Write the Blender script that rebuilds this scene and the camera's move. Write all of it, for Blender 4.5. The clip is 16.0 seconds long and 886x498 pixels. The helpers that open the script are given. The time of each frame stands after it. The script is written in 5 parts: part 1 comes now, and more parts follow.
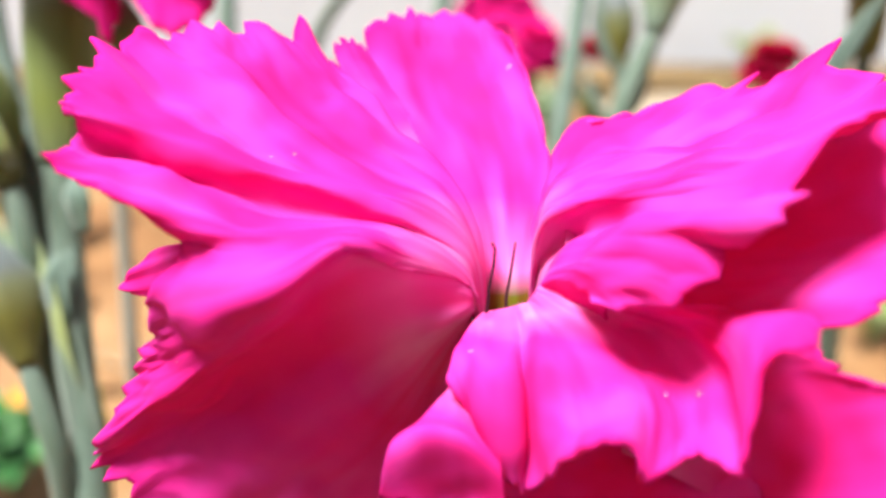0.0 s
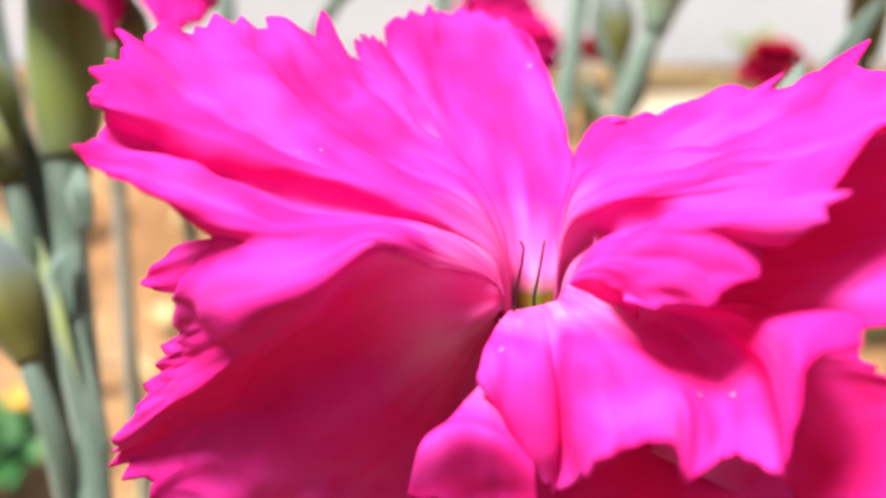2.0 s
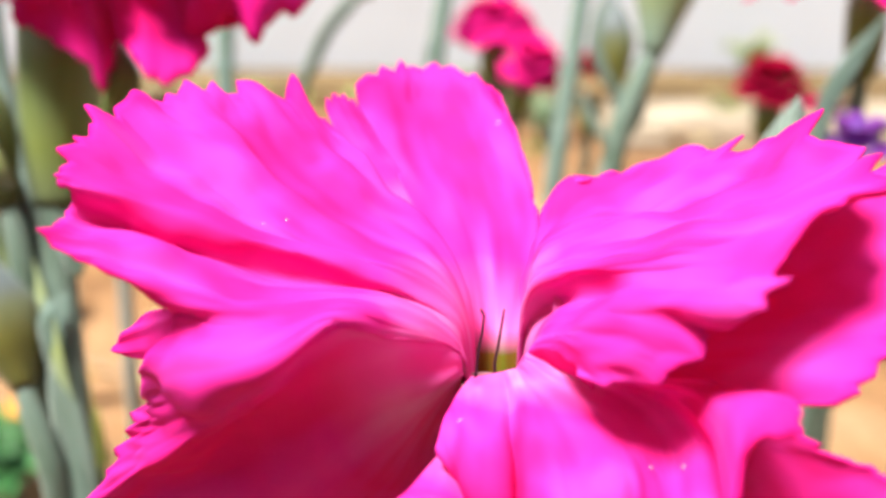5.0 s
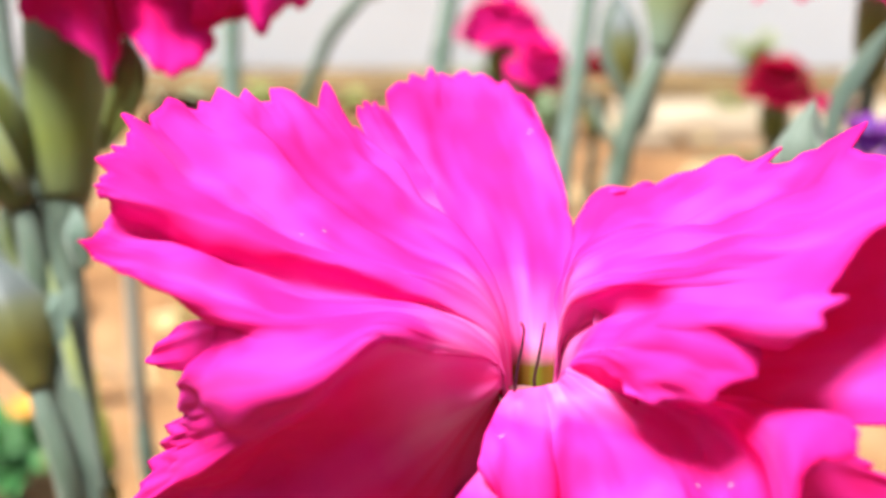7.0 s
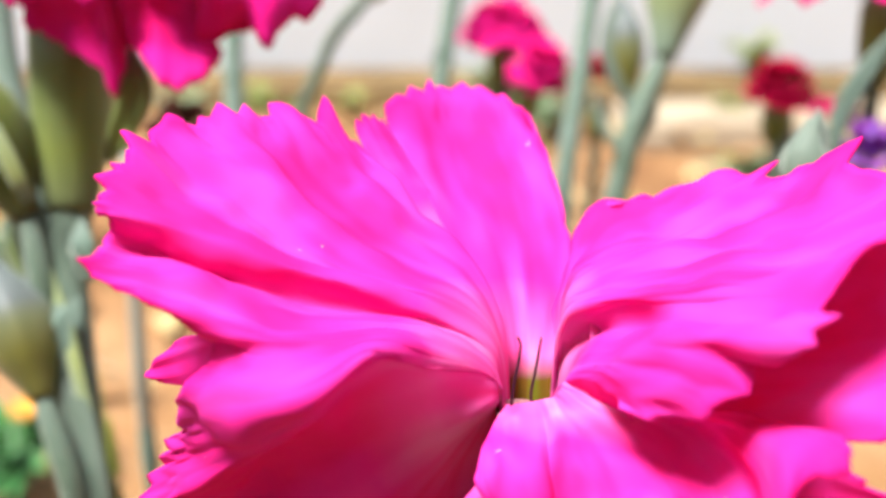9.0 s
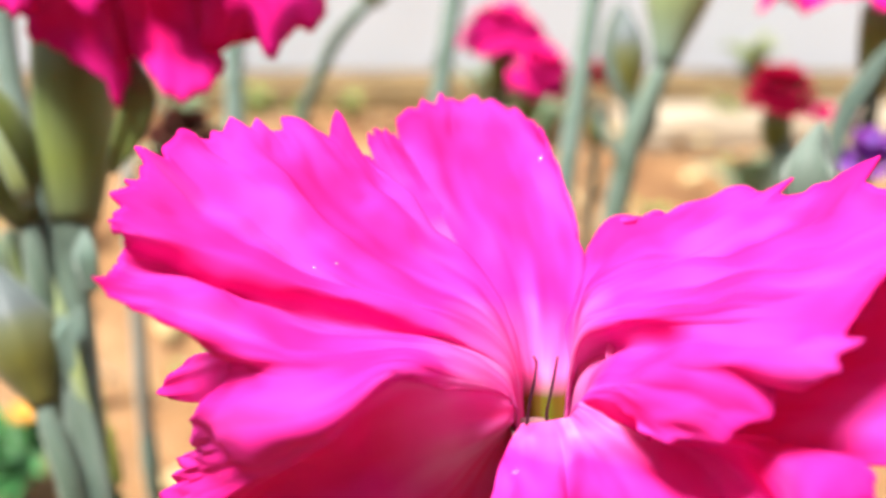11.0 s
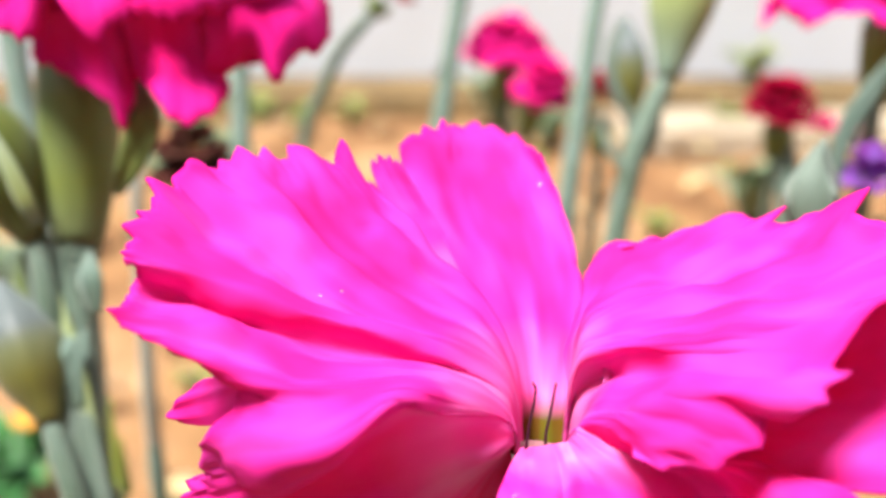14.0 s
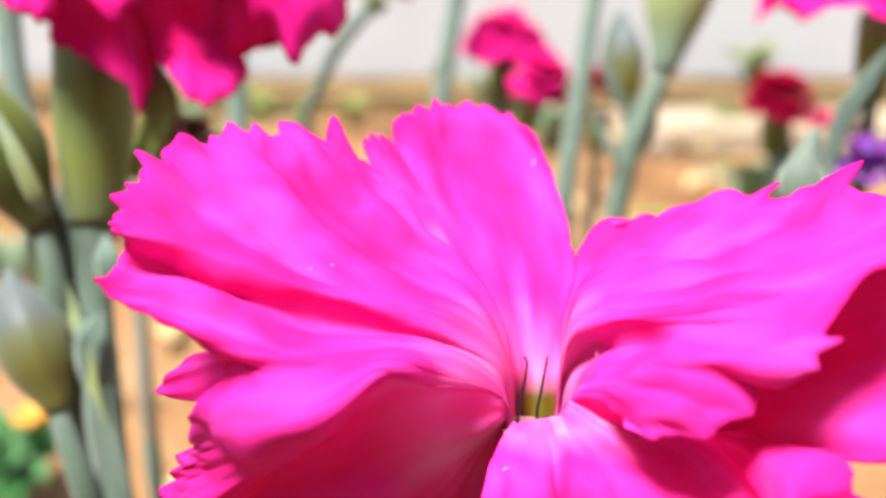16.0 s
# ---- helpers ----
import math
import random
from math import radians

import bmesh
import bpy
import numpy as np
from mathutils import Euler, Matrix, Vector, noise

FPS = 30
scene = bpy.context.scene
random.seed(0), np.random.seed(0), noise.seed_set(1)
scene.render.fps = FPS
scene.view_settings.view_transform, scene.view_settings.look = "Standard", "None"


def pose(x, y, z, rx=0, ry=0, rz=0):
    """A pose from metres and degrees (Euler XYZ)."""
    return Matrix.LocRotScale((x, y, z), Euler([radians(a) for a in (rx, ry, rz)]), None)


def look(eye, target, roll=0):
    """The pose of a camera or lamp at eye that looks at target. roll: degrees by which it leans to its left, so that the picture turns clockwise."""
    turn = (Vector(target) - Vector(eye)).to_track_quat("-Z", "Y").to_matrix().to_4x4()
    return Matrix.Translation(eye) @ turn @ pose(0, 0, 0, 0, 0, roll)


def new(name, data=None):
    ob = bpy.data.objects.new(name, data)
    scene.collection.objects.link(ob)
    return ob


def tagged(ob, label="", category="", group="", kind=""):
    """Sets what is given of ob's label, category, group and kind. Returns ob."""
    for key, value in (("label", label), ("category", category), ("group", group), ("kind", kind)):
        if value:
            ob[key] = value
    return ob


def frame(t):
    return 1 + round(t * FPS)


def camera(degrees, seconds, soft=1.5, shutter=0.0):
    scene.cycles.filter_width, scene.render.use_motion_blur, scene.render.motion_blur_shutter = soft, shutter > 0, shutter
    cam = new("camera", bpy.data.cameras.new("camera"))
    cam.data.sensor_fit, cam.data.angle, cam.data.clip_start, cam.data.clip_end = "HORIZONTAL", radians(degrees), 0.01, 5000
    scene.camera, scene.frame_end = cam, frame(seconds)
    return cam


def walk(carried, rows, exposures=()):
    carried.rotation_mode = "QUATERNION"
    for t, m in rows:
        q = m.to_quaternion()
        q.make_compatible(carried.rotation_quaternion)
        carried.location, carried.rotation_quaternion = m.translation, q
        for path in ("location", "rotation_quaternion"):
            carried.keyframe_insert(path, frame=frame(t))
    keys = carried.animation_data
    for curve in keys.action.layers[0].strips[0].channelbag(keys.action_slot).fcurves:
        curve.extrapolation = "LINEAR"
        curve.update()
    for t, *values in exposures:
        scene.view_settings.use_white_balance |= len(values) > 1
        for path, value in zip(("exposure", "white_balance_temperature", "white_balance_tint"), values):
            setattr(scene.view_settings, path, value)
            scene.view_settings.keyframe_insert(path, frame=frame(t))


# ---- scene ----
# A pink carnation close up in a bed before a white wall.

# ---- camera ----
cam = camera(50.9, 16.0, soft=3.1)
EYE, TILT = 0.36, -22.0
# seconds, metres right, ahead, up of the first stand, pitch, yaw
PATH = [
    (0.0, 0.00000, 0.00000, 0.00000, 0.00, 0.00),
    (0.5, -0.00043, 0.00029, -0.00003, -0.01, -0.03),
    (1.0, -0.00060, 0.00051, -0.00002, -0.06, -0.11),
    (1.5, -0.00051, 0.00059, 0.00010, -0.10, -0.15),
    (2.0, -0.00022, 0.00051, 0.00035, -0.04, -0.11),
    (2.5, 0.00010, 0.00032, 0.00075, 0.11, -0.23),
    (3.0, 0.00030, 0.00008, 0.00133, 0.12, -0.27),
    (3.5, 0.00030, -0.00015, 0.00207, 0.09, -0.26),
    (4.0, 0.00012, -0.00039, 0.00291, 0.15, -0.17),
    (4.5, -0.00011, -0.00054, 0.00358, 0.22, -0.21),
    (7.0, -0.00171, 0.00014, 0.00471, 0.11, -0.09),
    (7.5, -0.00181, 0.00026, 0.00490, 0.10, -0.17),
    (8.0, -0.00193, 0.00028, 0.00516, 0.07, -0.13),
    (8.5, -0.00213, 0.00024, 0.00547, 0.07, -0.09),
    (9.0, -0.00241, 0.00022, 0.00580, 0.07, -0.10),
    (9.5, -0.00273, 0.00023, 0.00613, 0.04, -0.17),
    (10.0, -0.00301, 0.00022, 0.00645, 0.08, -0.23),
    (12.5, -0.00321, -0.00050, 0.00779, 0.21, -0.22),
    (13.0, -0.00352, -0.00088, 0.00813, 0.17, -0.22),
    (13.5, -0.00384, -0.00130, 0.00835, 0.33, -0.18),
    (14.0, -0.00399, -0.00163, 0.00840, 0.47, -0.18),
    (14.5, -0.00393, -0.00187, 0.00826, 0.47, -0.14),
    (15.0, -0.00369, -0.00199, 0.00797, 0.49, -0.18),
    (15.5, -0.00331, -0.00198, 0.00758, 0.55, -0.12),
    (16.0, -0.00286, -0.00183, 0.00713, 0.45, -0.09),
]
walk(cam, [(t, pose(0, 0, EYE, TILT) @ pose(x, y, z, 90 + pitch, 0, yaw)) for t, x, y, z, pitch, yaw in PATH])
cam.data.dof.use_dof = True
cam.data.dof.focus_distance = 0.068
cam.data.dof.aperture_fstop = 21.0

# ---- light: bright hazy sky, high soft sun over the camera's shoulder ----
SUN_UP, SUN_ROUND = 70.0, -52.0
world = bpy.data.worlds.new("world")
scene.world = world
world.use_nodes = True
wn, wl = world.node_tree.nodes, world.node_tree.links
wn.clear()
sky = wn.new("ShaderNodeTexSky")
sky.sky_type = "NISHITA"
sky.sun_disc = False
sky.sun_elevation, sky.sun_rotation = radians(SUN_UP), radians(180 - SUN_ROUND)
sky.dust_density, sky.ozone_density = 4.0, 1.0
wb = wn.new("ShaderNodeBackground")
wb.inputs["Strength"].default_value = 0.105
wo = wn.new("ShaderNodeOutputWorld")
wl.new(sky.outputs[0], wb.inputs[0])
wl.new(wb.outputs[0], wo.inputs[0])
sun = new("sun", bpy.data.lights.new("sun", "SUN"))
sun.data.energy, sun.data.angle, sun.data.color = 4.8, radians(18), (1.0, 0.98, 0.95)
# the lamp's own -Z points from the sun to the ground
az = radians(SUN_ROUND)
sun_from = Vector((math.sin(az) * math.cos(radians(SUN_UP)), -math.cos(az) * math.cos(radians(SUN_UP)), math.sin(radians(SUN_UP))))
sun.matrix_world = look(sun_from * 10, (0, 0, 0))
scene.view_settings.exposure = 1.12


# ---- materials ----
def material(name, rough=0.6, metal=0.0):
    m = bpy.data.materials.new(name)
    m.use_nodes = True
    nt = m.node_tree
    b = nt.nodes["Principled BSDF"]
    b.inputs["Roughness"].default_value = rough
    b.inputs["Metallic"].default_value = metal
    return m, nt, b


def ramp(nt, source, stops):
    r = nt.nodes.new("ShaderNodeValToRGB")
    while len(r.color_ramp.elements) < len(stops):
        r.color_ramp.elements.new(0.5)
    for e, (p, c) in zip(r.color_ramp.elements, stops):
        e.position, e.color = p, (*c, 1)
    nt.links.new(source, r.inputs[0])
    return r.outputs[0]


def noise_of(nt, vector, scale, detail=4.0, rough=0.55):
    n = nt.nodes.new("ShaderNodeTexNoise")
    n.inputs["Scale"].default_value = scale
    n.inputs["Detail"].default_value = detail
    n.inputs["Roughness"].default_value = rough
    nt.links.new(vector, n.inputs["Vector"])
    return n.outputs["Fac"]


def stretched(nt, vector, sx, sy, sz=1.0):
    n = nt.nodes.new("ShaderNodeMapping")
    n.inputs["Scale"].default_value = (sx, sy, sz)
    nt.links.new(vector, n.inputs["Vector"])
    return n.outputs[0]


def mixed(nt, fac, a, b, how="MIX"):
    n = nt.nodes.new("ShaderNodeMix")
    n.data_type, n.blend_type = "RGBA", how
    for sock, value in ((n.inputs[0], fac), (n.inputs[6], a), (n.inputs[7], b)):
        if isinstance(value, (int, float)):
            sock.default_value = value
        elif isinstance(value, tuple):
            sock.default_value = (*value, 1)
        else:
            nt.links.new(value, sock)
    return n.outputs[2]


def bump_of(nt, height, strength, distance, target):
    n = nt.nodes.new("ShaderNodeBump")
    n.inputs["Strength"].default_value = strength
    n.inputs["Distance"].default_value = distance
    nt.links.new(height, n.inputs["Height"])
    nt.links.new(n.outputs[0], target)
    return n


def coords(nt, which):
    return nt.nodes.new("ShaderNodeTexCoord").outputs[which]


def petal_material(name, deep, rim, pale, through_light=0.26, claw=(0.14, 0.085, 0.012)):
    """Velvety petal: pale at the claw, deep in the blade, with fine veins along it. UV: across, along."""
    m, nt, b = material(name, 0.52)
    uv = coords(nt, "UV")
    sep = nt.nodes.new("ShaderNodeSeparateXYZ")
    nt.links.new(uv, sep.inputs[0])
    along = ramp(nt, sep.outputs["Y"], [(0.0, claw), (0.09, claw), (0.16, pale), (0.36, deep), (0.95, deep), (1.0, rim)])
    veins = noise_of(nt, stretched(nt, uv, 10, 2.2), 1.0, 2.0)
    tone = ramp(nt, veins, [(0.3, (0.86, 0.78, 0.84)), (0.62, (1.0, 1.0, 1.0))])
    blotch = ramp(nt, noise_of(nt, coords(nt, "Object"), 160.0, 3.0), [(0.3, (0.86, 0.8, 0.84)), (0.65, (1.0, 1.0, 1.0))])
    # random lighter and deeper patches, painted in place of uneven light on the folds
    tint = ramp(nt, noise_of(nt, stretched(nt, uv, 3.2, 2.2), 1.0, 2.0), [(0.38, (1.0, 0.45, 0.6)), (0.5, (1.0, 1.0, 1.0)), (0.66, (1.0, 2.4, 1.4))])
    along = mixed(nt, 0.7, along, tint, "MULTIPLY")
    col = mixed(nt, 0.15, along, tone, "MULTIPLY")
    col = mixed(nt, 0.5, col, blotch, "MULTIPLY")
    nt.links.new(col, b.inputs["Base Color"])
    b.inputs["Specular IOR Level"].default_value = 0.015
    bp = bump_of(nt, veins, 0.07, 0.0003, b.inputs["Normal"])
    tr = nt.nodes.new("ShaderNodeBsdfTranslucent")
    nt.links.new(mixed(nt, 1.0, col, (1.0, 0.2, 0.4), "MULTIPLY"), tr.inputs["Color"])
    nt.links.new(bp.outputs[0], tr.inputs["Normal"])
    mx = nt.nodes.new("ShaderNodeMixShader")
    mx.inputs[0].default_value = through_light
    nt.links.new(b.outputs[0], mx.inputs[1])
    nt.links.new(tr.outputs[0], mx.inputs[2])
    nt.links.new(mx.outputs[0], nt.nodes["Material Output"].inputs["Surface"])
    return m


def plant_material(name, stops, rough=0.5, scale=120.0, streak=30.0, bloom=0.25):
    """Waxy green skin. UV's second axis runs from base to tip and blends the stops."""
    m, nt, b = material(name, rough)
    uv = coords(nt, "UV")
    sep = nt.nodes.new("ShaderNodeSeparateXYZ")
    nt.links.new(uv, sep.inputs[0])
    along = ramp(nt, sep.outputs["Y"], stops)
    lines = noise_of(nt, stretched(nt, uv, streak, 1.5), 1.0, 4.0)
    spots = noise_of(nt, coords(nt, "Object"), scale, 4.0)
    col = mixed(nt, 0.7, along, ramp(nt, lines, [(0.3, (0.62, 0.66, 0.6)), (0.7, (1.0, 1.0, 1.0))]), "MULTIPLY")
    col = mixed(nt, bloom, col, ramp(nt, spots, [(0.35, (0.1, 0.14, 0.11)), (0.7, (0.24, 0.3, 0.29))]))
    nt.links.new(col, b.inputs["Base Color"])
    b.inputs["Sheen Weight"].default_value = 0.3
    b.inputs["Sheen Roughness"].default_value = 0.45
    b.inputs["Sheen Tint"].default_value = (0.85, 0.95, 0.85, 1)
    b.inputs["Specular IOR Level"].default_value = 0.25
    bump_of(nt, lines, 0.3, 0.0005, b.inputs["Normal"])
    return m


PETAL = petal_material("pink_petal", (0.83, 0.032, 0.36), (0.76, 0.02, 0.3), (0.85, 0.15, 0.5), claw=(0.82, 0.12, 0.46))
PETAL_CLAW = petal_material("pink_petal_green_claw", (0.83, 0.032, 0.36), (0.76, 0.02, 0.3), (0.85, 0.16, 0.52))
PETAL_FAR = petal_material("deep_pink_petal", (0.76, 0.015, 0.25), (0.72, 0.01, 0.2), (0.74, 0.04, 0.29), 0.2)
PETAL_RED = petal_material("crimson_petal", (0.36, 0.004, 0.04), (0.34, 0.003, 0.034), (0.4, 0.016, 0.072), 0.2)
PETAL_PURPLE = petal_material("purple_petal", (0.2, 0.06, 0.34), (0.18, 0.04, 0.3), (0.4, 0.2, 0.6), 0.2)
PETAL_BROWN = petal_material("dark_brown_petal", (0.05, 0.018, 0.014), (0.04, 0.015, 0.012), (0.07, 0.03, 0.02), 0.1)
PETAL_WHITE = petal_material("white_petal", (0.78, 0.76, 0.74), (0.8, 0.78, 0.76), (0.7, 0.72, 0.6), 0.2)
CALYX = plant_material("calyx_green", [(0.0, (0.11, 0.135, 0.05)), (0.3, (0.15, 0.185, 0.028)), (0.7, (0.175, 0.235, 0.06)), (1.0, (0.22, 0.31, 0.22))], bloom=0.08)
CALYX_PALE = plant_material("pale_calyx_green", [(0.0, (0.17, 0.25, 0.2)), (0.12, (0.22, 0.29, 0.19)), (0.35, (0.29, 0.34, 0.1)), (0.7, (0.28, 0.34, 0.17)), (1.0, (0.26, 0.32, 0.25))], bloom=0.12)
STEM = plant_material("stem_green", [(0.0, (0.1, 0.15, 0.1)), (0.5, (0.12, 0.19, 0.15)), (1.0, (0.14, 0.205, 0.165))])
CALYX_BUD = plant_material("bud_green", [(0.0, (0.11, 0.1, 0.01)), (0.3, (0.14, 0.13, 0.012)), (0.48, (0.13, 0.14, 0.06)), (0.62, (0.095, 0.112, 0.115)), (1.0, (0.12, 0.145, 0.15))], bloom=0.06)
CALYX_DARK = plant_material("dark_olive", [(0.0, (0.07, 0.075, 0.015)), (0.4, (0.085, 0.11, 0.006)), (1.0, (0.1, 0.13, 0.02))], bloom=0.04)
LEAF = plant_material("grey_green_leaf", [(0.0, (0.1, 0.13, 0.09)), (0.6, (0.13, 0.175, 0.135)), (1.0, (0.17, 0.21, 0.18))])
PALE = plant_material("dry_pale_stem", [(0.0, (0.26, 0.23, 0.18)), (1.0, (0.3, 0.28, 0.23))], bloom=0.05)
WEED = plant_material("weed_green", [(0.0, (0.085, 0.15, 0.025)), (0.6, (0.22, 0.27, 0.04)), (1.0, (0.3, 0.32, 0.05))], bloom=0.05)
SEEDLING = plant_material("seedling_green", [(0.0, (0.1, 0.15, 0.06)), (0.6, (0.16, 0.24, 0.12)), (1.0, (0.2, 0.3, 0.14))], bloom=0.08)
HERB = plant_material("herb_green", [(0.0, (0.025, 0.1, 0.015)), (0.6, (0.045, 0.2, 0.035)), (1.0, (0.06, 0.25, 0.07))], rough=0.7, bloom=0.04)
YELLOW, nt, b = material("yellow_petal", 0.5)
nt.links.new(ramp(nt, noise_of(nt, coords(nt, "Object"), 200.0), [(0.3, (0.7, 0.28, 0.02)), (0.7, (0.75, 0.37, 0.035))]), b.inputs["Base Color"])
THROAT = plant_material("throat_green", [(0.0, (0.08, 0.065, 0.008)), (0.55, (0.12, 0.09, 0.014)), (1.0, (0.45, 0.2, 0.24))], bloom=0.0)
FILAMENT, nt, b = material("dark_filament", 0.5)
nt.links.new(ramp(nt, noise_of(nt, coords(nt, "Object"), 900.0), [(0.3, (0.016, 0.002, 0.008)), (0.7, (0.03, 0.004, 0.012))]), b.inputs["Base Color"])
DROP, nt, b = material("water", 0.08)
b.inputs["Base Color"].default_value = (0.95, 0.8, 0.93, 1)
b.inputs["Transmission Weight"].default_value = 0.8
b.inputs["IOR"].default_value = 1.33

WALL, nt, b = material("white_limewash", 0.85)
oc = coords(nt, "Object")
c = ramp(nt, noise_of(nt, oc, 1.3, 6.0), [(0.3, (0.57, 0.6, 0.64)), (0.65, (0.65, 0.68, 0.73))])
c = mixed(nt, 0.5, c, ramp(nt, noise_of(nt, oc, 9.0, 6.0), [(0.35, (0.74, 0.72, 0.68)), (0.6, (0.86, 0.86, 0.84))]), "MULTIPLY")
nt.links.new(mixed(nt, 0.5, c, (0.65, 0.7, 0.76)), b.inputs["Base Color"])
bump_of(nt, noise_of(nt, oc, 45.0, 6.0), 0.4, 0.004, b.inputs["Normal"])

SOIL, nt, b = material("sandy_soil", 0.95)
oc = coords(nt, "Object")
c = ramp(nt, noise_of(nt, oc, 5.5, 6.0), [(0.34, (0.15, 0.064, 0.018)), (0.5, (0.255, 0.128, 0.046)), (0.68, (0.34, 0.205, 0.1))])
c = mixed(nt, 0.6, c, ramp(nt, noise_of(nt, oc, 60.0, 6.0), [(0.3, (0.55, 0.5, 0.46)), (0.65, (1.0, 1.0, 1.0))]), "MULTIPLY")
nt.links.new(c, b.inputs["Base Color"])
bump_of(nt, noise_of(nt, oc, 130.0, 6.0), 0.7, 0.006, b.inputs["Normal"])
EARTH, nt, b = material("brown_earth", 0.95)
oc = coords(nt, "Object")
c = ramp(nt, noise_of(nt, oc, 7.0, 6.0), [(0.3, (0.085, 0.052, 0.016)), (0.6, (0.16, 0.1, 0.036))])
nt.links.new(c, b.inputs["Base Color"])
bump_of(nt, noise_of(nt, oc, 60.0, 6.0), 0.7, 0.01, b.inputs["Normal"])
KERB, nt, b = material("worn_concrete", 0.9)
oc = coords(nt, "Object")
c = ramp(nt, noise_of(nt, oc, 9.0, 6.0), [(0.3, (0.22, 0.16, 0.1)), (0.65, (0.32, 0.265, 0.19))])
nt.links.new(c, b.inputs["Base Color"])
bump_of(nt, noise_of(nt, oc, 70.0, 6.0), 0.5, 0.005, b.inputs["Normal"])


# ---- making ----
def link(name, verts, faces, mat, uvs=None, smooth=True):
    me = bpy.data.meshes.new(name)
    me.from_pydata([tuple(v) for v in verts], [], faces)
    if uvs is not None:
        layer = me.uv_layers.new(name="UVMap")
        idx = np.empty(len(me.loops), dtype=np.int32)
        me.loops.foreach_get("vertex_index", idx)
        layer.data.foreach_set("uv", np.asarray(uvs, dtype=np.float32)[idx].ravel())
    if smooth:
        me.polygons.foreach_set("use_smooth", [True] * len(me.polygons))
    me.materials.append(mat)
    me.update()
    return new(name, me)


def part(name, geo, mat, parent, label="", smooth=True):
    verts, faces, uvs = geo
    ob = link(name, verts, faces, mat, uvs, smooth)
    ob.parent = parent
    return tagged(ob, label)


def spline(points, t):
    """Catmull-Rom through the points (n, ..., 3), t in 0..1 an array."""
    p = np.asarray(points, dtype=float)
    n = len(p) - 1
    x = np.clip(np.asarray(t) * n, 0, n - 1e-9)
    i = x.astype(int)
    f = (x - i).reshape(-1, *([1] * (p.ndim - 1)))
    q = np.concatenate([2 * p[:1] - p[1:2], p, 2 * p[-1:] - p[-2:-1]])
    a, b_, c_, d = q[i], q[i + 1], q[i + 2], q[i + 3]
    return 0.5 * (2 * b_ + (c_ - a) * f + (2 * a - 5 * b_ + 4 * c_ - d) * f ** 2 + (3 * b_ - a - 3 * c_ + d) * f ** 3)


def grid_faces(nu, nv):
    return [(i * nv + j, (i + 1) * nv + j, (i + 1) * nv + j + 1, i * nv + j + 1) for i in range(nu - 1) for j in range(nv - 1)]


def rib_line(rib, v):
    """Points at even steps v (0..1) of the length of a smooth line through the rib."""
    fine = spline(np.asarray(rib, dtype=float), np.linspace(0, 1, 160))
    run = np.concatenate([[0.0], np.cumsum(np.linalg.norm(np.diff(fine, axis=0), axis=1))])
    return np.stack([np.interp(v * run[-1], run, fine[:, k]) for k in range(3)], axis=1)


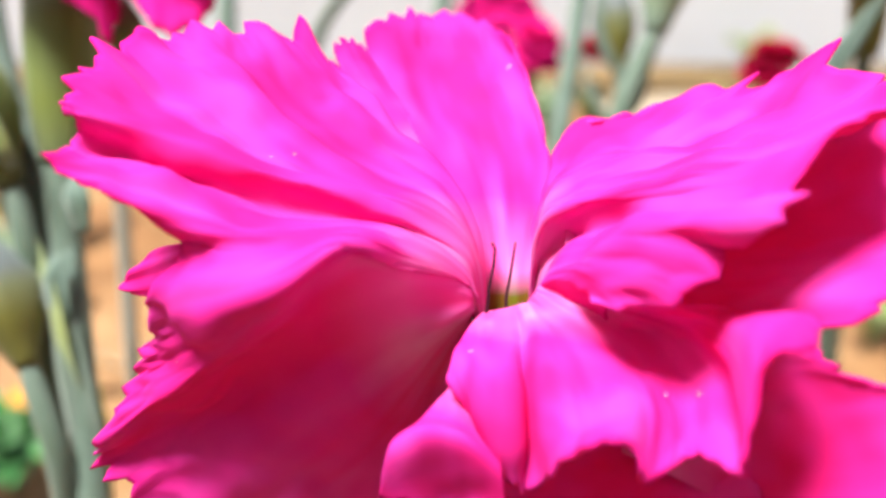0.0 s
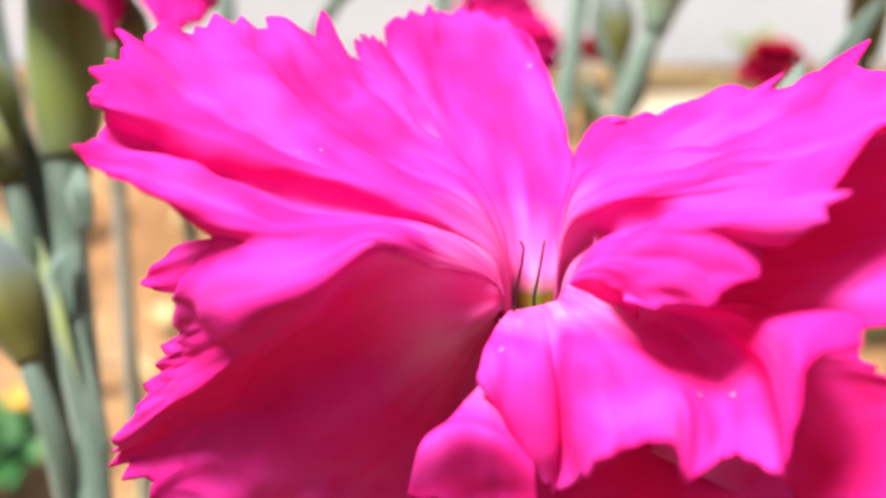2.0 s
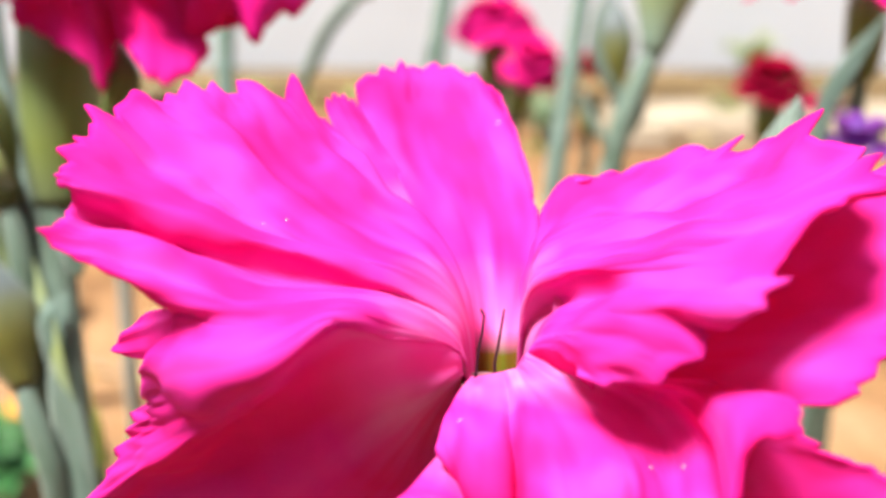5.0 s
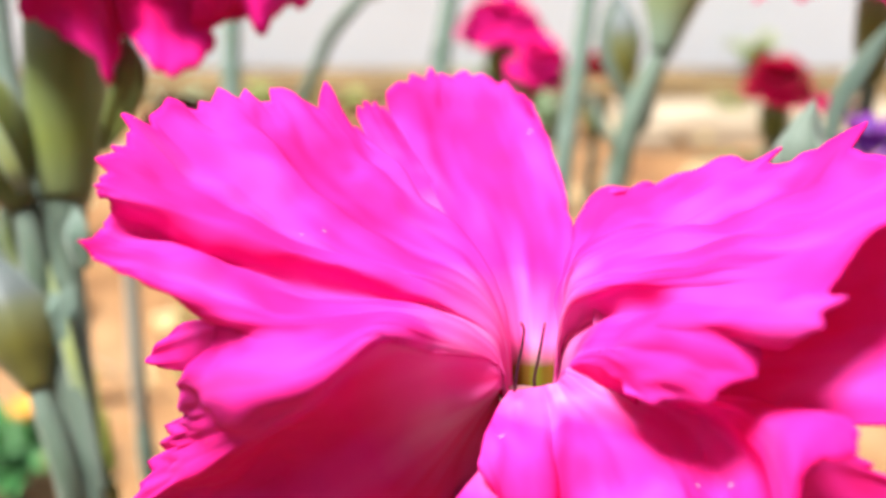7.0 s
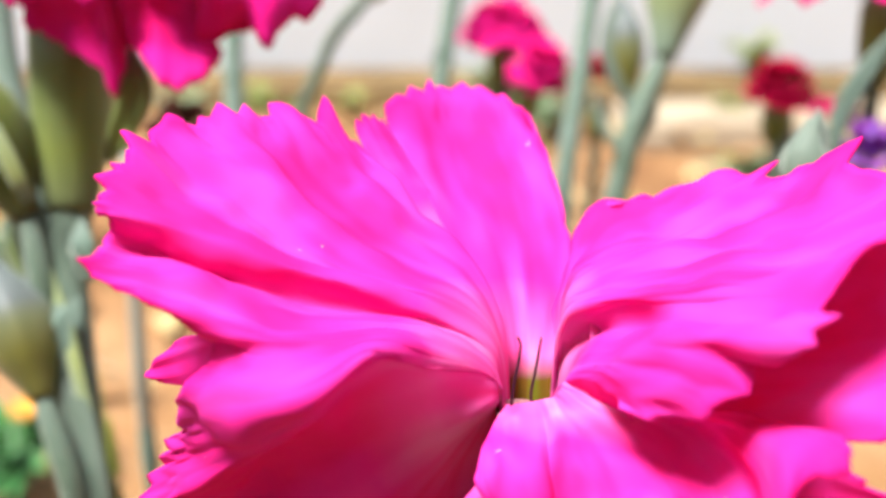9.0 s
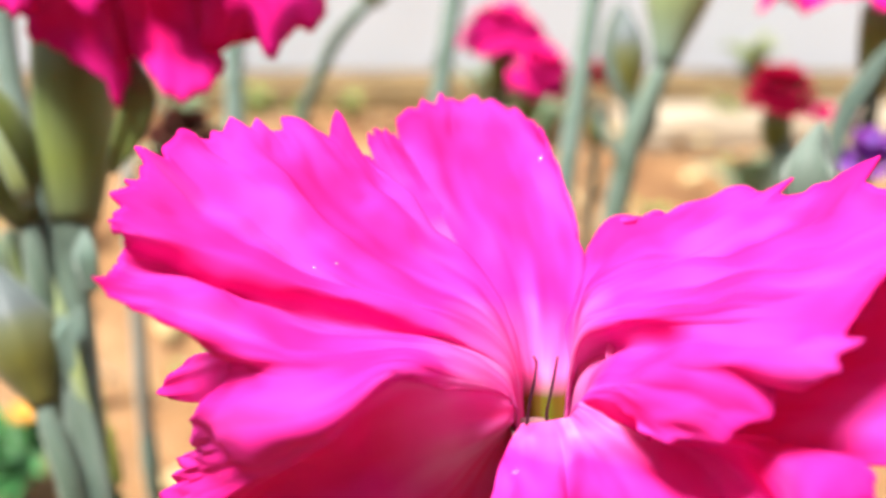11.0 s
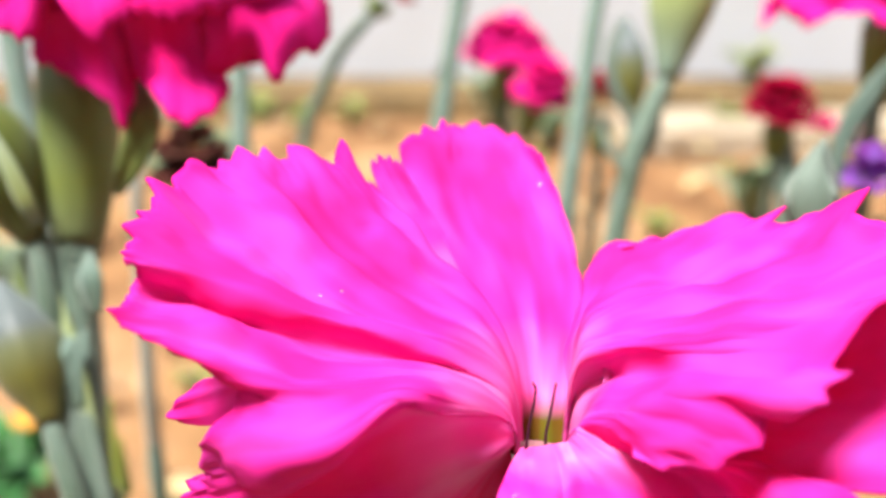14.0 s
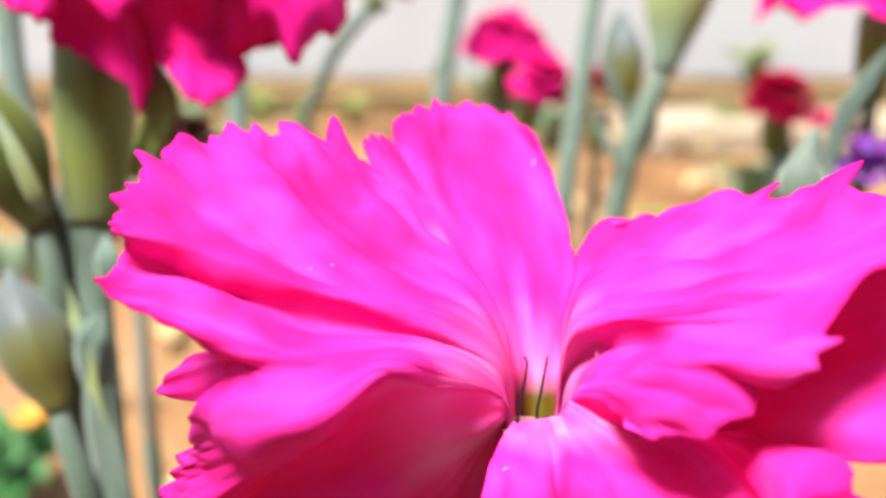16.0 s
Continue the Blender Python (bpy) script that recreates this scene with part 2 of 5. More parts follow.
def petal_geo(ribs, seed=0, teeth=9, tooth=1.6, ruffle=0.5, waves=5.0, nv=40, scale=0.001, crease=0.07, relief=0.0, pleat=0.0, pleats=0.26, calm=99.0, points=(), notch=0.0, tips=(), dents=()):
    """A petal blade spanned by ribs that run from claw to rim, in mm, with ruffles, pleats and fine creases, and a rim that ends in teeth.
    points: (place among the ribs, length, half width, lean) of each tooth; without them, teeth of chance size.
    tips: (place among the ribs, half width, way in mm) of teeth that leave the ribs' own direction."""
    rng = random.Random(seed)
    nu = (len(ribs) * 24 if points else max(teeth * 10, 40)) + 1
    u, v = np.linspace(0, 1, nu), np.linspace(0, 1, nv)
    blade = spline(np.stack([rib_line(r, v) for r in ribs]), u).copy()
    du, dv = np.gradient(blade, axis=0), np.gradient(blade, axis=1)
    nrm = np.cross(du, dv)
    nrm /= np.linalg.norm(nrm, axis=2, keepdims=True) + 1e-9
    ph = rng.uniform(0, 6.28)
    # the way across the blade, in mm
    across = np.concatenate([[0.0], np.cumsum(np.linalg.norm(np.diff(blade[:, int(nv * 0.8)], axis=0), axis=1))])
    for i in range(nu):
        place = across[i]
        for j in range(nv):
            a = ruffle * v[j] ** 2 * noise.noise((u[i] * waves, v[j] * 0.9, seed * 3.7 + ph))
            a += crease * 1.25 * v[j] ** 1.5 * noise.noise((place * 0.9, v[j] * 1.2, seed * 1.9 + 8))
            if relief:
                x, y, z = blade[i, j]
                a += relief * (0.12 * min(1.0, v[j] * 3) + 0.75 * v[j]) * (noise.noise((x * 0.17, y * 0.17, z * 0.17 + seed)) + 0.4 * noise.noise((x * 0.42, y * 0.42, z * 0.42 - seed)))
            if pleat:
                wide = noise.noise((place * pleats, v[j] * 1.1, seed + 20.5)) + 0.5 * min(1.0, 1.4 * v[j]) * noise.noise((place * pleats * 2.3, v[j] * 1.6, seed + 3.5))
                a += pleat * (0.35 if u[i] * (len(ribs) - 1) > calm else 1.0) * (v[j] ** 1.5 + 0.12 * min(1.0, v[j] * 3)) * wide
            blade[i, j] += nrm[i, j] * a
    # small pressed-in dents: place, radius, depth
    for spot, r, deep in dents:
        d2 = ((blade - np.asarray(spot, dtype=float)) ** 2).sum(axis=2)
        blade += np.array((0.0, 0.75, -0.66)) * (deep * np.exp(-d2 / (r * r)))[:, :, None]
    cut = np.zeros(nu)
    if points:
        along = u * (len(ribs) - 1)
        for at, tall, half, lean in points:
            f = (along - at) / half
            f = np.where(f < lean, (f + 1) / (1 + lean), (1 - f) / (1 - lean))
            cut = np.maximum(cut, tall * np.clip(f, 0, 1))
        cut += -notch + np.array([0.22 * noise.noise((a * 5.0, seed, 2.0)) for a in along])
    elif teeth:
        edges, x = [0.0], 0.0
        while x < 1:
            x += rng.uniform(0.6, 1.5) / teeth
            edges.append(min(x, 1.0))
        for a, b2 in zip(edges, edges[1:]):
            tall, lean = tooth * rng.uniform(0.45, 1.3), rng.uniform(0.3, 0.75)
            for i in range(nu):
                if a <= u[i] <= b2 and b2 > a:
                    f = (u[i] - a) / (b2 - a)
                    f = f / lean if f < lean else (1 - f) / (1 - lean)
                    cut[i] = tall * (f ** 0.8) - tooth * 0.55
    way = dv[:, -3, :] / (np.linalg.norm(dv[:, -3, :], axis=1, keepdims=True) + 1e-9)
    push = way * cut[:, None]
    for at, half, go in tips:
        push += np.clip(1 - np.abs(u * (len(ribs) - 1) - at) / half, 0, 1)[:, None] ** 0.8 * np.array(go)
    for j in range(nv):
        w = max(0.0, (v[j] - 0.8) / 0.2)
        blade[:, j] += push * (w * w * (3 - 2 * w))
    uvs = np.stack(np.meshgrid(across / 25.0, v, indexing="ij"), axis=2).reshape(-1, 2)
    return (blade.reshape(-1, 3) * scale, grid_faces(nu, nv), uvs)


def petal(ribs, mat, parent, thick=0.00022, label="", **kw):
    ob = part("petal", petal_geo(ribs, **kw), mat, parent, label)
    s = ob.modifiers.new("thickness", "SOLIDIFY")
    s.thickness, s.offset = thick, 0.0
    return ob


def tube_geo(points, radii, sides=12, rings=24, ends=True):
    """A round rod along a smooth line, radii blended along it."""
    pts = np.asarray(points, dtype=float)
    steps = np.linalg.norm(np.diff(pts, axis=0), axis=1)
    # long spans are parted, so that the curve does not swing past short ones
    knots = [pts[:1]]
    for k, n in enumerate(np.clip(np.round(steps / max(steps.min(), steps.sum() / 30)), 1, 30).astype(int)):
        knots.append(pts[k] + (pts[k + 1] - pts[k]) * (np.arange(1, n + 1) / n)[:, None])
    knots = np.concatenate(knots)
    rings = max(rings, min(3 * len(knots), 72))
    t = np.linspace(0, 1, rings)
    line = spline(knots, t)
    run = np.concatenate([[0.0], np.cumsum(np.linalg.norm(np.diff(line, axis=0), axis=1))])
    rad = np.interp(run / run[-1], np.concatenate([[0.0], np.cumsum(steps)]) / steps.sum(), radii)
    tan = np.gradient(line, axis=0)
    tan /= np.linalg.norm(tan, axis=1, keepdims=True) + 1e-12
    ref = np.array((0.93, 0.31, 0.17))
    verts, uvs = [], []
    for k in range(rings):
        a = np.cross(tan[k], ref)
        a /= np.linalg.norm(a)
        c2 = np.cross(tan[k], a)
        for s in range(sides):
            g = 2 * math.pi * s / sides
            verts.append(line[k] + rad[k] * (a * math.cos(g) + c2 * math.sin(g)))
            uvs.append((s / sides, t[k]))
    faces = [(k * sides + s, k * sides + (s + 1) % sides, (k + 1) * sides + (s + 1) % sides, (k + 1) * sides + s)
             for k in range(rings - 1) for s in range(sides)]
    if ends:
        faces.append(tuple(range(sides))[::-1])
        faces.append(tuple((rings - 1) * sides + s for s in range(sides)))
    return verts, faces, uvs


def leaf_geo(points, widths, up=(0, 0, 1), fold=0.25, rings=24, thick=0.05):
    """A long folded leaf with thickness along a smooth line."""
    t = np.linspace(0, 1, rings)
    line = spline(points, t)
    wid = spline(np.asarray(widths, dtype=float)[:, None], t)[:, 0]
    tan = np.gradient(line, axis=0)
    tan /= np.linalg.norm(tan, axis=1, keepdims=True) + 1e-12
    verts, uvs = [], []
    cols = (-1, -0.5, 0, 0.5, 1, 0.5, 0, -0.5)
    for k in range(rings):
        side = np.cross(tan[k], np.asarray(up, dtype=float))
        side /= np.linalg.norm(side) + 1e-9
        nn = np.cross(side, tan[k])
        w = max(wid[k], 1e-5)
        for q, cx in enumerate(cols):
            lift = fold * abs(cx) * w + (thick * w * (1 - abs(cx)) if q < 5 else -thick * w * (1 - abs(cx)))
            verts.append(line[k] + side * cx * w + nn * lift)
            uvs.append((0.5 + 0.5 * cx, t[k]))
    n = len(cols)
    faces = [(k * n + s, k * n + (s + 1) % n, (k + 1) * n + (s + 1) % n, (k + 1) * n + s) for k in range(rings - 1) for s in range(n)]
    faces += [tuple(range(n))[::-1], tuple((rings - 1) * n + s for s in range(n))]
    return verts, faces, uvs


def thing(name, label, category, at=(0, 0, 0), group=""):
    ob = new(name)
    ob.empty_display_size = 0.01
    ob.location = at
    return tagged(ob, label, category, group)


def vec(*p):
    return np.array(p, dtype=float)


def calyx_geo(base, top, r0, r1, sides=20, rings=20, points=5, flare=0.22):
    """The green cup of a carnation: a tapering tube whose mouth ends in pointed teeth."""
    base, top = vec(*base), vec(*top)
    ax = top - base
    length = np.linalg.norm(ax)
    ax /= length
    a = np.cross(ax, (0.3, 0.9, 0.2))
    a /= np.linalg.norm(a)
    c2 = np.cross(ax, a)
    sides = points * 8
    verts, uvs = [], []
    for k in range(rings):
        f = k / (rings - 1)
        r = r0 + (r1 - r0) * math.sin(min(1.0, f * 1.5) * math.pi / 2) ** 0.9
        for s in range(sides):
            g = 2 * math.pi * s / sides
            tooth = abs(((s / 8.0) % 1.0) - 0.5) * 2
            h = f * length * (1 - 0.0) + max(0, f - 0.7) / 0.3 * flare * length * (tooth - 0.6)
            rr = r * (1 + 0.05 * (tooth - 0.5) * f)
            verts.append(base + ax * h + rr * (a * math.cos(g) + c2 * math.sin(g)))
            uvs.append((s / sides, f))
    faces = [(k * sides + s, k * sides + (s + 1) % sides, (k + 1) * sides + (s + 1) % sides, (k + 1) * sides + s)
             for k in range(rings - 1) for s in range(sides)]
    faces.append(tuple(range(sides))[::-1])
    return verts, faces, uvs


def bud_geo(base, tip, r, rings=26, points=5):
    """A closed bud: an egg-shaped green cup drawn to a point by folded teeth."""
    base, tip = vec(*base), vec(*tip)
    ax = tip - base
    length = np.linalg.norm(ax)
    ax /= length
    a = np.cross(ax, (0.3, 0.9, 0.2))
    a /= np.linalg.norm(a)
    c2 = np.cross(ax, a)
    prof = spline(np.array([[0.3], [0.54], [0.82], [0.98], [0.98], [0.76], [0.38], [0.03]]), np.linspace(0, 1, rings))[:, 0]
    sides = points * 6
    verts, uvs = [], []
    for k in range(rings):
        f = k / (rings - 1)
        for s in range(sides):
            g = 2 * math.pi * s / sides
            seam = abs(((s / 6.0) % 1.0) - 0.5) * 2
            rr = r * prof[k] * (1 + 0.07 * (seam - 0.5) * min(1, f * 1.6))
            verts.append(base + ax * f * length + rr * (a * math.cos(g) + c2 * math.sin(g)))
            uvs.append((s / sides, f))
    faces = [(k * sides + s, k * sides + (s + 1) % sides, (k + 1) * sides + (s + 1) % sides, (k + 1) * sides + s)
             for k in range(rings - 1) for s in range(sides)]
    faces += [tuple(range(sides))[::-1], tuple((rings - 1) * sides + s for s in range(sides))]
    return verts, faces, uvs


# ---- ground and wall ----
def ground_geo():
    n = 150
    s = np.linspace(-1, 1, n)
    far = np.sinh(s * 5.2) / math.sinh(5.2) * 60
    verts = [(x, y + 0.7, 0.012 * noise.noise((x * 9, y * 9, 1.0)) + 0.005 * noise.noise((x * 31, y * 31, 4.0)) if abs(x) < 3 and abs(y) < 0.7 else 0.0) for x in far for y in far]
    return verts, grid_faces(n, n), [(v[0], v[1]) for v in verts]


g = ground_geo()
ground = tagged(link("ground", g[0], g[1], SOIL, g[2]), "sandy orange-brown garden soil", "soil", kind="structure")


def box_geo(lo, hi, bevel, name, mat):
    bm = bmesh.new()
    bmesh.ops.create_cube(bm, size=1)
    for v in bm.verts:
        v.co = Vector([lo[k] + (v.co[k] + 0.5) * (hi[k] - lo[k]) for k in range(3)])
    bmesh.ops.bevel(bm, geom=bm.edges[:], offset=bevel, segments=3, affect="EDGES")
    me = bpy.data.meshes.new(name)
    bm.to_mesh(me)
    bm.free()
    me.materials.append(mat)
    return new(name, me)


tagged(box_geo((-6, 1.76, -0.1), (6, 1.98, 2.6), 0.01, "wall_north", WALL), "white limewashed garden wall", "wall", kind="structure")
# unseen wall added behind the camera to cut skylight on the flower's near side
SOUTH, nt, b = material("pale_brown_render", 0.9)
oc = coords(nt, "Object")
nt.links.new(ramp(nt, noise_of(nt, oc, 2.0, 6.0), [(0.3, (0.44, 0.41, 0.36)), (0.7, (0.53, 0.5, 0.45))]), b.inputs["Base Color"])
bump_of(nt, noise_of(nt, oc, 45.0, 6.0), 0.4, 0.004, b.inputs["Normal"])
tagged(box_geo((-6, -1.02, -0.1), (6, -0.8, 2.4), 0.01, "skylight_block", SOUTH), "plain pale brown wall added out of view to cut skylight", "wall", kind="structure")
tagged(box_geo((-6, 1.53, -0.05), (6, 1.757, 0.03), 0.02, "earth_bank", EARTH), "low brown earth bank along the wall", "earth", kind="structure")
tagged(box_geo((0.25, 1.3, -0.06), (2.6, 1.5, 0.028), 0.015, "kerb", KERB), "worn pale concrete kerb in the soil", "kerb", kind="structure")

# ---- the large pink carnation ----
HEART = (0.0038, 0.0596, 0.3314)
flower = thing("carnation", "bright magenta-pink carnation bloom with toothed ruffled petals", "flower", HEART, "carnations in the bed")
# Each petal: ribs from the claw to the rim, placed to fit the camera's view, in millimetres from the flower's heart;
# then seed, teeth, their length, ruffle
BACK = [
    [(-0.4, 4.8, -4.3), (-0.8, 8.0, -0.6), (-2.9, 13.1, 4.0), (-6.1, 17.7, 7.8), (-8.6, 22.3, 11.2), (-10.7, 25.7, 14.1), (-11.3, 27.3, 15.6)],
    [(0.1, 5.8, -5.0), (-0.0, 9.6, -0.8), (-1.4, 15.6, 4.4), (-4.3, 21.2, 8.4), (-6.4, 26.6, 12.4), (-7.5, 29.8, 15.0), (-8.1, 30.7, 15.9)],
    [(0.8, 6.4, -5.4), (0.8, 10.9, -0.3), (0.1, 16.6, 4.4), (-1.5, 21.7, 8.3), (-3.3, 27.6, 12.2), (-4.1, 30.9, 15.1), (-4.5, 32.5, 16.3)],
    [(1.7, 6.3, -5.2), (2.1, 10.7, 0.2), (2.6, 15.4, 4.5), (2.2, 19.8, 8.0), (1.1, 24.6, 11.2), (0.6, 28.0, 13.8), (0.3, 29.9, 15.4)],
    [(2.4, 5.6, -4.4), (3.3, 8.9, -0.0), (4.4, 12.6, 3.5), (4.6, 16.7, 7.1), (3.7, 20.7, 10.3), (3.0, 24.6, 12.8), (2.3, 27.0, 14.6)],
    [(2.9, 5.4, -3.8), (4.1, 9.2, -0.7), (5.2, 13.0, 1.8), (5.0, 15.0, 5.0), (4.7, 16.7, 7.3), (3.8, 20.4, 10.4), (2.4, 26.8, 14.6)],
]
BACK_UNDER = [
    [(-5.9, 14.1, 5.6), (-9.8, 17.5, 8.6), (-12.3, 20.6, 12.1), (-13.6, 23.1, 14.3)],
    [(-4.6, 15.5, 5.6), (-8.2, 18.8, 9.2), (-10.8, 22.0, 12.3), (-12.6, 24.1, 14.8)],
    [(-3.8, 16.5, 5.7), (-6.9, 19.9, 9.2), (-9.1, 23.0, 11.6), (-10.9, 24.7, 14.1)],
]
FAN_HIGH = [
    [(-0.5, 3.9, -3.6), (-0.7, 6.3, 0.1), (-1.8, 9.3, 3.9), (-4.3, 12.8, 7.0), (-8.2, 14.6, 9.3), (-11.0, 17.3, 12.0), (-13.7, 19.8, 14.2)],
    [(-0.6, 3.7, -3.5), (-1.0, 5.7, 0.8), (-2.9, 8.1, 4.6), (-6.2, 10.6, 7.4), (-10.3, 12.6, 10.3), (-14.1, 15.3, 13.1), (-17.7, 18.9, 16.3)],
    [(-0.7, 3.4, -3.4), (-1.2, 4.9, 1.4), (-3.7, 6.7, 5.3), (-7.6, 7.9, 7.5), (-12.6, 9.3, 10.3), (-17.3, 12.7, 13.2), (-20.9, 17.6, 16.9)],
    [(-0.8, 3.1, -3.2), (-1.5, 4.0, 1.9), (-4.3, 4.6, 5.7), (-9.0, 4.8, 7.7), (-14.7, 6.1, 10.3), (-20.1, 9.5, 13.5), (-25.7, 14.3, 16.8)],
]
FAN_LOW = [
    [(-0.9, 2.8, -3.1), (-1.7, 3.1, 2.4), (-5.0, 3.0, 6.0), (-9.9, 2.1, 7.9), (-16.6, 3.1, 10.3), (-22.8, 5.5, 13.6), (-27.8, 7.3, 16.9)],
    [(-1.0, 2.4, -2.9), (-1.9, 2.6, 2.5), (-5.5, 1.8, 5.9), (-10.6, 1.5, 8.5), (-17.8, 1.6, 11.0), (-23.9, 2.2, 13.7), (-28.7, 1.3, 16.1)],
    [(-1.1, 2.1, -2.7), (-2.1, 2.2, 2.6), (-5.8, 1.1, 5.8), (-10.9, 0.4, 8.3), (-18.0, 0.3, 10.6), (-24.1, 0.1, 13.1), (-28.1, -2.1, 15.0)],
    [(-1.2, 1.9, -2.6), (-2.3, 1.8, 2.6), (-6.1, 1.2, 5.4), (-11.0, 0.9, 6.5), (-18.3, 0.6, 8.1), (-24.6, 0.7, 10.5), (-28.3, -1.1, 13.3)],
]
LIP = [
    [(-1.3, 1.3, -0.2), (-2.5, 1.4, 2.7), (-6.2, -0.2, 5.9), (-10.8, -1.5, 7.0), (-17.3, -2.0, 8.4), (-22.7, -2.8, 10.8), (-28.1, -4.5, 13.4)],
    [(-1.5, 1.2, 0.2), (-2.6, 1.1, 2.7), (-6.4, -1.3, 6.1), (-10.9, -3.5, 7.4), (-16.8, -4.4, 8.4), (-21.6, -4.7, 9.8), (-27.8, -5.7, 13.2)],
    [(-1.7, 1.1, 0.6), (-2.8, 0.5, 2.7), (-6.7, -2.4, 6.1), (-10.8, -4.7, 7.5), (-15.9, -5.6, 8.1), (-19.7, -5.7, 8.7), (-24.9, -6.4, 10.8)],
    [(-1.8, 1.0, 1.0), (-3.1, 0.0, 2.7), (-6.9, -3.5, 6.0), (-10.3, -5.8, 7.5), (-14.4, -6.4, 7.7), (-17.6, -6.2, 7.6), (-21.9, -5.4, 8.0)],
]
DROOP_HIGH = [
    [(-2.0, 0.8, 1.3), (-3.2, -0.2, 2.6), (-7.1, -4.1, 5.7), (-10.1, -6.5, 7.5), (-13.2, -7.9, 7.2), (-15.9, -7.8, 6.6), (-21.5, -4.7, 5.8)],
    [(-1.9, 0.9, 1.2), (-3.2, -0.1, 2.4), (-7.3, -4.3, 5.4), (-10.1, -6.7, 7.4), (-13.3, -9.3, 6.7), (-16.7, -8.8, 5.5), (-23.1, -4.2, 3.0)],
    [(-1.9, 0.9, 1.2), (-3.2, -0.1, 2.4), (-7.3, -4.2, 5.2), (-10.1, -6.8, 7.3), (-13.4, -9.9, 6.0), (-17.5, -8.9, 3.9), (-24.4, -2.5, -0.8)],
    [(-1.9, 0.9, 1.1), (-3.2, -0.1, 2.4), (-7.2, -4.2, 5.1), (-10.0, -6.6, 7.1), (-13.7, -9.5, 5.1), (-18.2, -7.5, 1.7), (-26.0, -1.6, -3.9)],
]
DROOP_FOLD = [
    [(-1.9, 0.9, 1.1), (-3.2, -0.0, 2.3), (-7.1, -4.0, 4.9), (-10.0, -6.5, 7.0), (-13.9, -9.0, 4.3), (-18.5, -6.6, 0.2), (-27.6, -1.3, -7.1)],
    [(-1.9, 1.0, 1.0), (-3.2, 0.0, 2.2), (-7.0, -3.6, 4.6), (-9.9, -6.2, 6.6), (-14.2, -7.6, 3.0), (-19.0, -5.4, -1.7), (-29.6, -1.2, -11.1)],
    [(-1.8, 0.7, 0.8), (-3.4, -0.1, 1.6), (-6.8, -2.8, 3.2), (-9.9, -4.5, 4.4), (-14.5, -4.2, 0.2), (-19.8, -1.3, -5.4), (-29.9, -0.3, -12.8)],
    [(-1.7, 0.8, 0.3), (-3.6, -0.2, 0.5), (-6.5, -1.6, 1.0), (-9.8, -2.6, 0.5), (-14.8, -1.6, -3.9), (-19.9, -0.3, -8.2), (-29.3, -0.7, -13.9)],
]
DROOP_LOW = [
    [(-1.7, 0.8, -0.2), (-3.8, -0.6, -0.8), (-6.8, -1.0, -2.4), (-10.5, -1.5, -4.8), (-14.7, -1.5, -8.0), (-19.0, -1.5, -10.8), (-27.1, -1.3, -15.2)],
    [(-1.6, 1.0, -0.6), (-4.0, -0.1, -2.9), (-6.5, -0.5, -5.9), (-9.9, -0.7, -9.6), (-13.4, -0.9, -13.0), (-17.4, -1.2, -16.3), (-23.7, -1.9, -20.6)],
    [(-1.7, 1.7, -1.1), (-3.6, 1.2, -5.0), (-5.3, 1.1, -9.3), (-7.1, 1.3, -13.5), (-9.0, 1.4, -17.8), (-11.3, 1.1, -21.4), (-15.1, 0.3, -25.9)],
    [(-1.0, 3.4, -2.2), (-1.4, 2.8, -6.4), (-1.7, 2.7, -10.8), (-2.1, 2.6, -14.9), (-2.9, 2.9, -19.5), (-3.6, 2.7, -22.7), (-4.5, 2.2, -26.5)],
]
TUCKED = [
    [(-18.0, 0.0, 5.4), (-22.2, 2.2, 4.1), (-24.4, 3.4, 3.2), (-25.6, 3.7, 2.4)],
    [(-18.0, -0.1, 4.6), (-22.3, 1.9, 2.7), (-25.3, 2.9, 1.2), (-27.7, 3.0, 0.5)],
    [(-18.1, -0.2, 3.3), (-22.3, 1.4, 0.7), (-24.8, 2.5, -0.3), (-26.5, 2.8, -0.3)],
]
UNDER = [
    [(0.8, -1.7, -4.3), (0.3, -4.4, -8.2), (-0.1, -6.8, -10.2), (-0.6, -9.5, -12.7)],
    [(4.7, -2.6, -3.8), (4.5, -5.2, -7.6), (4.3, -7.6, -9.6), (4.1, -10.7, -11.7)],
    [(8.9, -3.0, -3.5), (8.7, -5.6, -7.3), (8.6, -8.1, -9.3), (8.4, -11.1, -11.4)],
    [(13.0, -3.9, -3.0), (12.9, -6.5, -6.7), (12.7, -8.9, -8.6), (12.5, -11.9, -10.7)],
    [(16.2, -5.7, -2.0), (16.2, -8.2, -5.6), (16.2, -10.5, -7.4), (16.1, -13.5, -9.4)],
]
